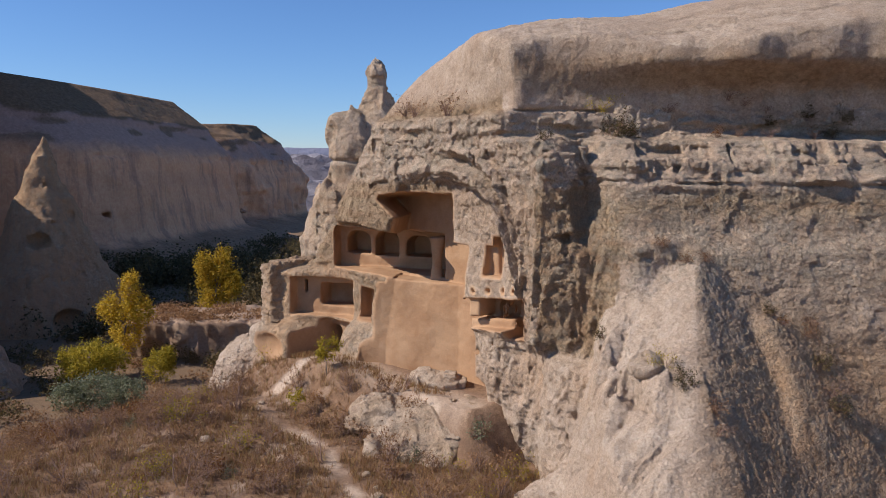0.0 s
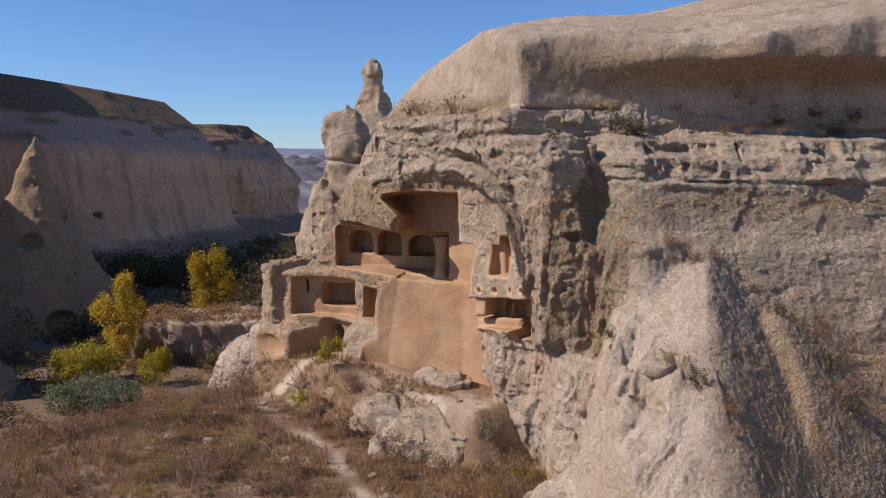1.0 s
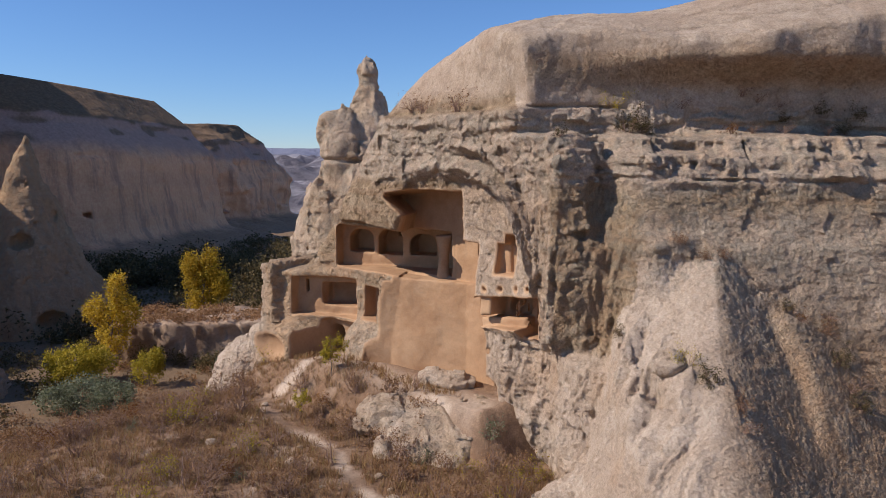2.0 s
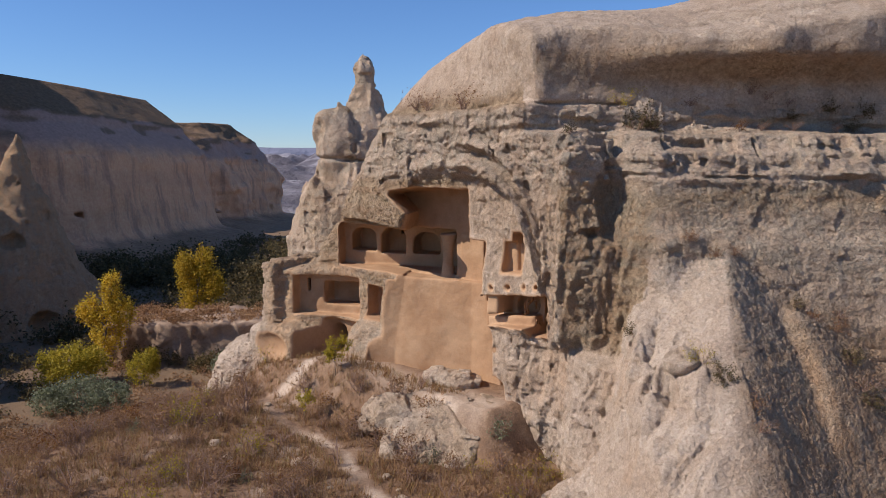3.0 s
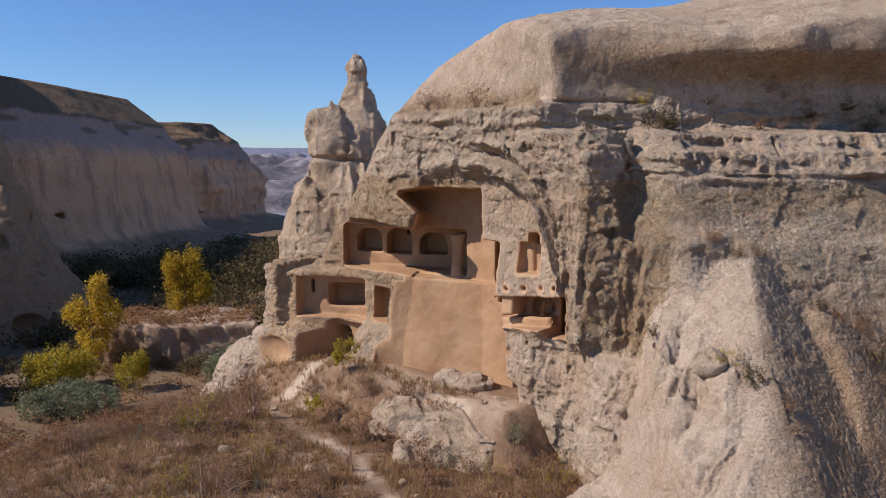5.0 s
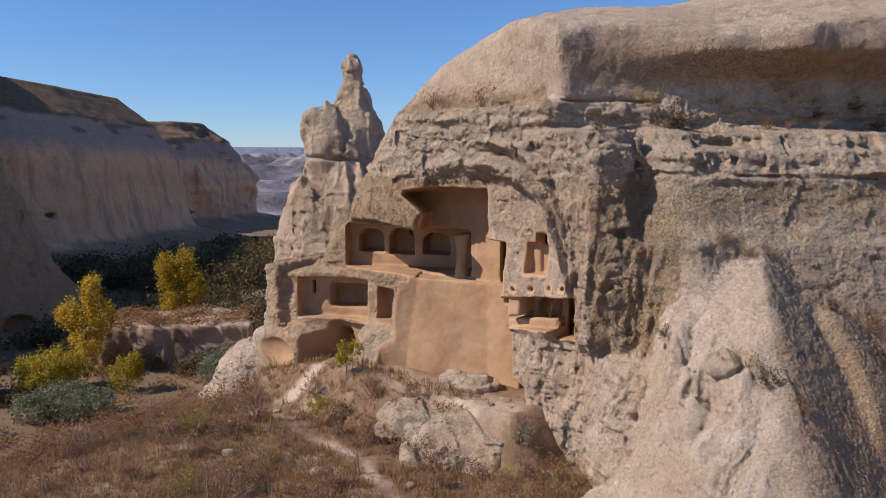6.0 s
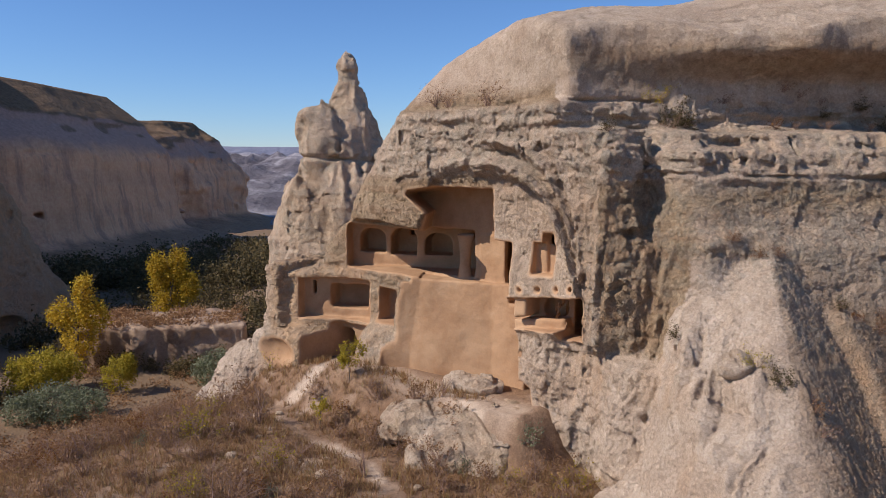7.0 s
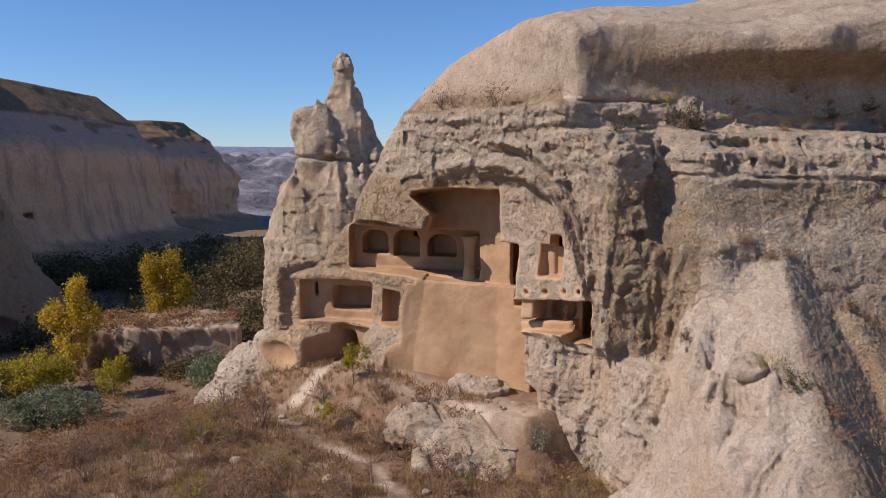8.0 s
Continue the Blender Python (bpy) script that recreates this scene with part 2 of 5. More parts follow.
ARCADE = (-4.0, 43.0, -19.89)   # the wall with the three arches


def cliff_field(X, Y, Z, fine):
    u, n = turned(X, Y, *FACE)
    # front of the dwelling: how far it stands out, by place along it and height
    upper = np.interp(u, [-9, -6, -3.8, -1.5, 0.5, 2.0, 3.6, 6, 8, 10, 11, 12, 14], [-3.4, -1.6, 0.25, 1.0, 1.3, 1.0, 0.95, 1.1, 1.35, 1.6, 1.5, 1.1, 0.6])
    upper = upper - 0.16 * np.maximum(Z - 5.0, 0) * step(2.0, -1.0, u)
    crown = np.interp(u, [-9, -3, 0, 1.8, 5, 8, 9.6, 10.5, 14], [-4.2, -1.9, -0.3, 0.15, -0.05, 0.5, 0.85, 0.7, 0.3])
    crown = crown + (0.12 * step(5.5, 8.5, u) - 0.11 * np.clip(6.5 - u, 0, 9)) * np.maximum(Z - 10.4, 0)
    upper = upper + (crown - upper) * step(10.15, 10.45, Z + 0.05 * np.sin(u * 1.3))
    lower = np.interp(u, [-12, -9, -7.4, -6.6, -5, -3, 0, 1.6, 2.4, 5.5], [-1.5, -0.6, -0.5, -0.6, -0.6, -0.6, -0.1, 0.3, 0.4, 0.4])
    lower = lower + step(1.9, 1.5, Z) * np.interp(u, [-12, -9.2, -7.4, -5.4], [2.2, 2.0, 1.3, 0.0])
    # the pier inside the fluted arch
    pier = np.interp(u, [5.4, 7.0, 9.0, 10.4, 11.5], [0.42, 0.62, 0.8, 1.3, 1.6]) + 0.3 * step(4.2, 2.0, Z)
    lower = np.where(u > 5.5, pier, lower)
    rim = np.interp(u, [-9, -6, -3.85, -1.5, 1.55, 1.95, 2.25, 3.7, 5.77, 6.9, 8.0, 8.9, 9.5, 10.1, 10.45, 10.9], [3.5, 4.3, 4.72, 4.75, 4.5, 5.3, 6.95, 7.35, 7.4, 7.1, 6.75, 6.0, 5.0, 3.6, 2.5, 0.0])
    foot = np.interp(u, [6, 8.5, 10, 11, 12.3, 14, 16], [0.2, 0.35, 0.45, 0.7, 1.7, 1.9, 1.2]) - 0.12 * np.maximum(-2.0 - Z, 0) * step(12, 10, u)
    foot = foot + 0.35 * step(1.0, 0.2, Z) * step(-2.6, -0.8, Z) * hump(u, 8.3, 1.2)
    lower = np.where(u > 6, lower + (foot - lower) * step(0.7, 0.1, Z), lower)
    soft = 0.2 + 0.55 * step(2.0, 3.2, u) * step(7.4, 6.4, u)
    up = np.clip((Z - rim + soft * 0.6) / (soft * 1.2), 0, 1)
    front = lower + (upper - lower) * up * up * (3 - 2 * up)
    # ribs of the arch, one outside the other
    ring = Z - rim
    front = front + step(5.0, 6.5, u) * step(11.2, 10.2, u) * step(10.0, 8.5, Z) * (0.30 * hump(ring, 0.35, 0.22) - 0.28 * hump(ring, 0.95, 0.25) + 0.24 * hump(ring, 1.45, 0.2) - 0.22 * hump(ring, 2.0, 0.3))
    f_face = (n - front) * 0.85
    # wall to the right, facing the camera
    prof = np.interp(Z, [-9, 0, 3.0, 4.6, 5.4, 6.6, 7.2, 7.45, 8.2, 8.45, 8.95, 9.25], [25.0, 26.8, 27.5, 27.9, 28.4, 28.7, 28.85, 28.76, 29.15, 29.6, 29.9, 31.6])
    prof = prof + 1.45 * hump(X, 5.75, 0.85) * step(2.2, 4.0, Z) * (1 - step(8.9, 9.4, Z))
    # broken blocks along the ledge
    slot = np.floor((X + 0.5 * np.sin(X * 1.7)) / 1.35)
    own = LATTICE[(slot.astype(np.int64) * 37 + 11) & 4095]
    own2 = LATTICE[(np.floor((X + 0.4 * np.sin(X * 2.3)) / 0.8).astype(np.int64) * 53 + 5) & 4095]
    low_end = 8.1 + 0.28 * own - 0.05 * np.maximum(X - 9, 0)
    prof = prof + (X > 5.5) * step(low_end, low_end + 0.15, Z) * (1 - step(9.0, 9.3, Z)) * (0.35 + 0.5 * own)
    prof = prof + (X > 5.5) * step(7.5, 7.62, Z) * (1 - step(9.0, 9.3, Z)) * (0.1 + 0.16 * own2)
    prof = prof - 0.22 * step(4.6, 5.0, Z + 0.35 * np.sin(X * 1.1)) * step(5.6, 5.1, Z + 0.25 * np.sin(X * 0.9)) * hump(X, 7.8, 1.6)
    # the upper wall: upright at its near end, and hanging over further on
    wall_y = np.interp(X, [1.5, 3.1, 5, 7, 10, 14, 20], [31.15, 31.4, 31.75, 31.95, 31.85, 31.6, 31.4])
    rim_y = np.interp(X, [1.5, 4.5, 6.3, 8, 12, 20], [31.25, 31.65, 31.5, 30.75, 29.95, 29.8]) + (0.12 * np.sin(X * 1.9) + 0.1 * np.sin(X * 0.8 + 1)) * step(6.0, 9.0, X)
    hang = wall_y + (rim_y - wall_y) * step(10.9, 12.35, Z) ** 1.3
    prof = prof + (hang - prof) * step(9.1, 9.5, Z)
    f_wall = (prof - Y) * 0.85
    back = np.maximum(Y - 30, 0)
    top = 12.62 + 3.9 * (1 - np.exp(-back / 6.2)) + 0.07 * (X - 6) + 0.5 * hump(X, 18, 6) - 0.25 * hump(X, 9.5, 2.5)
    top = smin(top, np.interp(X, [-8, -5, -3.2, -1.3, 0.5, 3, 5.3, 8, 12], [2, 7.5, 11.0, 12.7, 13.7, 14.65, 15.25, 16.1, 20]), 0.6)
    f_top = (Z - top) * 0.75
    side = np.interp(u, [-14, -11.4, -10.2, -8, -5.8, -3.8, -1.5, 1, 4], [-8, -4.0, 1.2, 2.9, 5.0, 7.7, 10.8, 14.2, 20])
    f_side = (Z - side - 0.25 * np.minimum(n + 1, 0)) * 0.62
    f = smax(smax(f_wall, f_face, 0.16), f_top, 0.22 + 0.3 * step(6, 0, X))
    f = smax(f, f_side, 0.5)
    # pilaster at the corner
    pu, pn = u - 11.48, n - 0.71
    wide = 0.9 + 0.3 * step(6.5, 9, Z) - 0.12 * step(3.5, 0.5, Z) + 0.08 * np.cos(4 * np.arctan2(pn, pu) + 0.5)
    pil = np.maximum((np.hypot(pu, pn) - wide) * 0.85, np.maximum(Z - 9.1, 0.15 - Z + 0.25 * pu))
    f = smin(f, pil, 0.22)
    nose = egg(X, Y, Z, (4.75, 29.9, 4.9), (0.42, 0.5, 1.35))
    f = smin(f, nose, 0.15)
    # left block with the fin
    fin = block(u + 0.2 * n, n, Z + 0.12 * n, -9.35, -8.2, -2.5, 1.7, -6, 2.15, 0.16)
    low = block(u - 0.1 * (Z + 3), n, Z + 0.1 * np.abs(u + 7.6), -10.5, -6.15, -2.5, 2.3, -8, -1.5, 0.45)
    f = smin(smin(f, fin, 0.2), low, 0.25)
    toe = egg(X, Y, Z, (-12.3, 45.7, -6.6), (2.7, 2.7, 4.6)) + 0.16 * np.maximum(Z + 6.0, 0)
    f = smin(f, toe, 0.5)
    # the lump under the parapet
    lump = egg(u, n, Z, (-2.1, -0.7, -3.1), (2.3, 1.6, 2.6))
    f = smin(f, lump, 0.2)
    jamb = block(u - 0.12 * (Z - 0.5), n, Z, -0.85, 0.1, -1.5, 0.16, -2.2, 1.75, 0.12)
    f = smin(f, jamb, 0.12)
    # spur: a cone below the wall, with a lower ridge beside it
    sx, sy = X - 9.8, np.maximum(27.9 - Y, 0)
    mild = 0.3 + 0.4 * np.clip(np.hypot(sx, sy) - 1.5, 0, 6)
    drop = smax(-0.8 * sx + 0.74 * sy, 0.9 * sx + 1.2 * sy, mild) - mild * 0.12
    drop = np.maximum(drop, 0.35 * np.hypot(sx, sy)) + 2.5 * np.maximum(5.6 - X, 0) + 0.9 * np.maximum(Y - 28.2, 0) + 1.6 * np.maximum(Y - 25.5, 0) * step(6.4, 5.0, X)
    cone = (Z - (4.8 - drop + 0.3 * hump(drop, 4.6, 0.6) * (sx < -1))) * 0.66
    ridge = (Z - (2.6 - 1.4 * np.maximum(27.0 - Y, 0) - 1.2 * np.maximum(Y - 27.6, 0) - 0.85 * np.sqrt((X - 12.3 - 0.25 * np.sin(Y * 1.3)) ** 2 + 0.09))) * 0.52
    f = smin(f, smin(cone, ridge, 0.2), 0.2)
    # the broken notch in the spur, and the step it leaves
    notch = block(X + 0.35 * (Y - 25), Y, Z + 0.2 * (X - 6.3), 5.75, 6.75, 23.3, 25.3, -0.35, 0.95, 0.12)
    f = smax(f, -notch, 0.1)
    rock = f
    # shapes cut by people
    au, an = turned(X, Y, *ARCADE)
    tip = np.interp(Z, [1.9, 4.4, 5.3, 6.2, 6.8], [1.0, 1.45, 1.75, 0.45, 0.75]) + 0.62 * np.clip(n - 0.6, -2.4, 1)
    tall = np.maximum(block(u, n, Z, -2.0, 5.5, -1.75, 4, 1.9, 6.6, 0.06), (tip - u) * 0.75)
    tall = np.maximum(tall, Z - 6.3 - 0.14 * np.maximum(u, 0))
    tall = np.where((u > 3.2) & (Z < 4.25), np.maximum(tall, -1.7 - n), tall)
    tall = np.minimum(tall, block(u, n, Z, 2.6, 6.65, -1.6, 4, 1.9, 4.25, 0.06))
    gallery = np.maximum(block(au, an, Z, -2.3, 5.7, 0.0, 9, 2.0, 4.42, 0.08), u - 2.9)
    cuts = [tall, gallery]
    for a0, a1, z0, z1 in ((-1.9, -0.36, 2.75, 4.1), (-0.02, 1.5, 2.65, 4.1), (1.95, 3.6, 2.7, 3.9)):
        arch = block(au, an, Z, a0, a1, -1.3, 0.6, z0, z1, 0.05)
        bow = np.hypot((au - (a0 + a1) / 2) * 0.85, np.maximum(Z - z1 + 0.62, 0)) - 0.68
        cuts.append(np.maximum(arch, bow))
    cuts.append(block(au, an, Z, 0.75, 1.35, -2.4, 0.6, 3.65, 4.1, 0.05))
    wall = block(u, n + 0.27 * np.clip(u, 0, 4.2), Z, -1.4, 6.9, -0.22, 6, -4.4, 2.3, 0.12)
    wall = np.maximum(wall, np.where(u > 6.0, Z - 1.9, -9))
    cuts.append(block(u, n + 0.22 * np.clip(u, 0, 4.2), Z, 0.3, 3.2, 0.1, 6, 1.6, 2.9, 0.08))
    wall = np.maximum(wall, (0.3 - 1.6 * (n + 0.3) + 0.1 * (Z - 0.5) - u) * 0.53)    # its near jamb is splayed
    wall = np.maximum(wall, (u - 6.75 + 0.17 * (Z - 0.6)) * 0.95)
    if fine:
        wall = wall + 0.13 * lattice_noise(X, Y, Z, 1.9, 92)
    cuts.append(wall)
    cuts.append(block(u, n + 0.27 * np.clip(u, 0, 4.2), Z, 2.7, 6.4, -0.25, 6, 0.8, 2.1, 0.12))
    door = np.minimum(block(u, n, Z, 4.75, 6.5, -5, -0.9, 1.9, 3.95, 0.06), block(u, n, Z, 3.2, 6.6, -6, -2.1, 1.9, 4.1, 0.1))
    cuts.append(door)
    cuts.append(block(u, n, Z, 5.2, 6.75, -3, 0.5, 1.0, 1.85, 0.08))
    room = block(au, an, Z, -5.25, -0.75, 0.3, 6, -1.05, 1.28, 0.1)
    cuts += [np.maximum(room, -8.3 - 0.15 * n - u), block(au, an, Z, -3.6, -1.3, -1.15, 0.6, -0.5, 0.85, 0.18), block(au, an, Z, -4.75, -4.5, -0.6, 0.6, 0.2, 1.0, 0.05)]
    cuts.append(block(u, n, Z, -2.65, -1.15, -1.4, 3, -0.7, 1.1, 0.1))
    cuts.append(block(u, n, Z, -2.0, -0.9, -2.4, -1.0, 0.1, 0.75, 0.06))
    cuts.append(egg(u, n, Z, (-8.0, 3.35, -2.9), (2.0, 1.45, 1.2)))
    cuts.append(np.minimum(block(u, n, Z, -6.2, -5.2, -3, 3, -4.5, -1.7, 0.2), block(u, n - 0.3 * (Z + 1.3), Z, -6.2, -3.5, -0.9, 3, -4.5, -1.25, 0.25)))
    win = np.minimum(block(u, n, Z, 7.85, 9.0, 0.3, 2.5, 3.0, 4.35, 0.04), block(u, n, Z, 8.35, 8.95, 0.14, 2.5, 3.0, 4.78, 0.03))
    cuts += [win, np.minimum(block(u, n, Z, 8.38, 8.92, -1, 2, 4.25, 4.74, 0.02), block(u, n, Z, 7.0, 9.6, -4, 0.0, 3.2, 5.0, 0.1))]
    tz = Z - 0.14 * (u - 7)
    chamber = block(u, n, tz, 6.6, 9.3, -0.5, 5, 0.35, 1.8, 0.08)
    chamber = np.minimum(chamber, block(u, n, tz, 7.75, 9.0, -1.2, 5, 0.75, 1.65, 0.35))
    chamber = np.maximum(chamber, -block(u, n, tz, 6.9, 7.55, -1, 0.75, 0.95, 2.2, 0.1))
    chamber = np.maximum(chamber, -block(u, n, tz, 6.5, 9.2, -1, 0.25, 0.1, 0.75, 0.06))
    cuts += [chamber, np.minimum(block(u, n, tz, 9.3, 10.75, -4.2, 5, -0.1, 1.8, 0.1), block(u, n, tz, 8.6, 11.6, -5, -0.7, -0.1, 1.85, 0.1))]
    cuts.append(block(u, n, Z, 6.2, 7.5, -3, 1.0, -3.6, -2.1, 0.3))
    cut = cuts[0]
    for c in cuts[1:]:
        cut = np.minimum(cut, c)
    # stump of a pillar left standing at the gallery's end
    px, py = X + 0.30, Y - 38.75
    post = np.maximum(np.hypot(px, py) - 0.24 - 0.16 * (Z - 3.0) ** 2 - 0.06 * lattice_noise(X, Y, Z, 0.5, 91), np.abs(Z - 2.9) - 1.25)
    cut = np.maximum(cut, -post)
    # small square holes along the pier
    for hu in (7.3, 8.3, 9.3, 10.1):
        cut = np.minimum(cut, egg(u, n, Z - 0.14 * (hu - 7), (hu, 1.15, 2.15), (0.13, 0.5, 0.13)))
    if fine:
        far = np.clip(cut * 1.6, 0, 1)          # calm next to the carved shapes
        warp = lattice_noise(X, Y, Z, 1.1, 44) * 0.3
        lumps = lattice_noise(X, Y, Z, 2.4, 1) * 0.16 + lattice_noise(X, Y, Z, 1.15, 2) * 0.07
        crags = shards(X, Y, Z, (1.5, 1.5, 1.1), 3) * 0.13 + shards(X, Y, Z, (0.7, 0.7, 0.5), 13) * 0.10 + shards(X, Y, Z, (0.3, 0.3, 0.24), 23) * 0.046
        grit = (0.3 - np.abs(lattice_noise(X, Y, Z, 0.34, 4))) * 0.05 + lattice_noise(X, Y, Z, 0.17, 5) * 0.022
        flow = (u > 4.5) * (X < 6.6) * step(-0.5, 0.5, Z) * (1 - step(8.6, 9.6, Z))
        inside = step(0.3, -0.2, ring) * (u > 5.4)
        along = np.where(u < 10.3, np.maximum(ring, 0) * 0.9, 6 + u * 0.7)
        ribs = (np.abs(lattice_noise(along + warp, n, Z * 0.35 + u * 0.2, (0.42, 1.2, 1.4), 14)) * 0.5 + np.abs(lattice_noise(along + warp, n, Z, (0.2, 0.8, 1.2), 15)) * 0.22 - 0.2) * flow * (0.55 + 0.35 * (u > 10.3)) * (1 - 0.85 * inside) * (0.35 + 0.65 * far)
        band = step(6.6, 7.2, Z) * (1 - step(9.8, 10.4, Z))
        smooth = step(10.2, 10.6, Z)
        hand = step(2.9, 2.3, Z) * step(-9.8, -9.0, u) * step(7.2, 6.4, u)
        spur = step(0.25, -0.25, np.minimum(cone, ridge) - rock)
        rough = np.clip(0.85 + 0.2 * band - 0.70 * smooth - 0.5 * spur - 0.42 * (X > 6.2) * (Z < 7.3) - 0.2 * inside - 0.25 * hand, 0.06, 1.3)
        bed = (lattice_noise(X, Y, Z + warp * 0.4, (3.5, 3.5, 0.30), 8) * 0.10 + lattice_noise(X, Y, Z + warp * 0.4, (1.6, 1.6, 0.13), 18) * 0.045) * band
        flute = step(1.0, -0.8, X - 7.4 - 0.3 * Z) * np.maximum(step(4.6, 5.3, X), step(0.5, -0.3, Z) * step(0.8, 1.8, X)) * step(3.2, 1.4, Z)
        across = 0.645 * X - 0.764 * Y + 0.6 * lattice_noise(X, Y, Z, 1.5, 29)
        rill = (np.abs(lattice_noise(across, Z * 0.3, Z * 0 + 2, (0.8, 1.3, 1.0), 9)) * -0.5 - np.abs(lattice_noise(across, Z * 0.3, Z * 0 + 5, (0.36, 1.0, 1.0), 19)) * 0.28 + np.abs(lattice_noise(across, Z * 0.4, Z * 0 + 8, (0.16, 0.8, 1.0), 39)) * 0.14 + 0.14) * flute * (0.35 + 0.65 * step(4.2, 5.2, X))
        pocks = np.maximum(lattice_noise(X, Y, Z, (0.34, 0.34, 0.5), 49) - 0.45, 0) * 0.55 * flute
        back_y = Y - 0.05 * (X - 8) + 0.25 * np.sin(X * 0.45 + 1) + 0.06 * np.sin(X * 2.1)
        shelf = sum(d * hump(back_y, y0, 0.09) * step(x0, x0 + 2.5, X) for y0, x0, d in ((31.4, 6.5, 0.13), (32.2, 8.5, 0.08), (33.3, 8.0, 0.14), (34.0, 10.0, 0.08), (35.6, 7.5, 0.13))) * step(12.6, 12.9, Z)
        crack = -0.22 * hump(Z - 0.05 * np.sin(u * 1.3), 10.3, 0.05) * (u < 13) * (X < 7.5) - 0.14 * hump(Z - 0.02 * np.sin(X * 3), 7.3 - 0.02 * (X - 8), 0.05) * (X > 6.3)
        dry = spur * (np.abs(lattice_noise(X, Y, Z, 0.3, 35)) * 0.05 + lattice_noise(X, Y, Z, 0.9, 36) * 0.12 + lattice_noise(X, Y, Z, 0.16, 37) * 0.02 - 0.03)
        cap = smooth * (lattice_noise(X, Y, Z, (0.25, 0.25, 0.5), 46) * 0.018 + lattice_noise(X, Y, Z, (0.5, 0.5, 2.4), 47) * 0.03)
        rock = rock + (lumps * (0.75 + 0.25 * far) - (crags + grit) * (0.35 + 0.65 * far) + ribs) * rough * (1 - 0.15 * step(-10.6, -11.6, X)) + bed + rill + pocks - crack + shelf + dry + cap + 0.02
        cut = cut + lattice_noise(X, Y, Z, 1.3, 6) * 0.05 + lattice_noise(X, Y, Z, 0.45, 7) * 0.02 + lattice_noise(X, Y, Z, 0.2, 17) * 0.012
    f = smax(rock, -cut, 0.03)
    lim = block(X, Y, Z, -17.5, 44, 17, 78, -9, 22, 0.5)
    return np.maximum(f, lim), rock, cut, u, n, cuts


CX = axis(-14.5, 16.5, 0.085, 3, 28)
CY = axis(21.5, 47.0, 0.085, 4, 32)
CZ = axis(-6.6, 15.0, 0.085, 2, 5)
cliff_v, cliff_q = carve(cliff_field, CX, CY, CZ, 0.75)
cliff_n = vertex_normals(cliff_v, cliff_q)
# grit: each point a little proud or sunk, but where people cut the rock smooth
_, _, c_cut, _, _, _ = cliff_field(*cliff_v.T.copy(), True)
grit = np.random.default_rng(3).normal(size=len(cliff_v)) * (0.014 * step(0.05, 0.3, c_cut) * (1 - 0.6 * step(10.2, 10.8, cliff_v[:, 2])) + 0.002)
cliff_v = (cliff_v + cliff_n * grit[:, None]).astype(np.float32)
cliff_n = vertex_normals(cliff_v, cliff_q)
_, c_rock, c_cut, c_u, c_n, c_cuts = cliff_field(*cliff_v.T.copy(), True)
vx, vy, vz = cliff_v.T
wob = lattice_noise(vx, vy, vz, 1.7, 12)
handwork = step(2.9, 2.3, vz) * step(-5.0, -4.0, vz) * step(-10.5, -9.0, c_u) * step(6.6, 5.6, c_u)
carved = np.maximum(step(0.16, 0.02, c_cut) * (0.94 + 0.06 * wob), (0.3 + 0.4 * wob) * handwork)
front_band = step(6.6, 7.4, vz + 0.5 * wob) * (1 - step(9.9, 10.4, vz))
right_wall = step(5.2, 6.0, vx) * step(7.6, 7.2, vz) * step(2.5, 4.0, vz - 0.2 * wob)
lichen = np.maximum(0.5 * front_band, 0.5 * right_wall)
lichen = np.maximum(lichen, (0.5 + 0.3 * wob) * step(10.2, 10.8, c_u) * (vz < 10.3) * (vx < 5.6) * step(-0.2, 0.6, vz))
lichen = np.maximum(lichen, 0.55 * handwork)
lichen = np.maximum(lichen, 0.7 * step(-0.1, 0.5, wob) * (c_u < -1.5) * step(4.4, 5.0, vz) * (vz < 10.3))
pale = np.maximum(step(1.6, -0.8, vz + 0.8 * wob - 0.25 * (vx - 8)) * (vx > 2), step(10.4, 11.4, vz + wob * 0.3) * (0.8 - 0.45 * (vx > 3) * step(12.9, 12.2, vz)))
pale = np.maximum(pale, step(-10.4, -11.6, vx) * 0.9)
pale = np.maximum(pale, 0.5 * egg_mask(c_u, vz, -1.6, -2.2, 2.9, 2.0) ** 0.5)
pale = np.maximum(pale, 0.85 * step(6.4, 7.2, c_u) * step(0.6, 0.0, vz) * (vx < 6.5))
pale = np.maximum(pale, 0.55 * step(0.5, 1.2, vx - 6.2) * step(6.6, 5.4, vz))
# spur left of its ridge: washed white, with the sunlit side painted lighter
pale = np.maximum(pale, step(0.35, 0.0, vx - 9.6 + 0.27 * (27.9 - vy)) * (vx > 5.4) * step(4.6, 4.0, vz + 0.25 * (vy - 27.9)) * (vy < 28.2))
pale = np.maximum(pale, 0.75 * front_band)
pale = np.maximum(pale, hump(vz, 7.32 - 0.02 * (vx - 8), 0.07) * (vx > 6))
pale = np.maximum(pale, 0.7 * (c_u > 5.5) * (c_u < 11.5) * (vz < 7) * (vz > -0.5) * (vx < 6))
# shade on the spur's right flank, put into the colour: less pale
pale = pale * (1 - 0.7 * step(9.5, 12.5, vx + 0.45 * (27 - vy)) * step(3.0, 1.0, vz))
under = step(9.0, 10.2, vz) * (1 - step(12.2, 12.9, vz)) * (vx > 3)
stain_shade = under * (0.03 + 0.4 * step(11.2, 12.4, vz + 0.6 * wob))
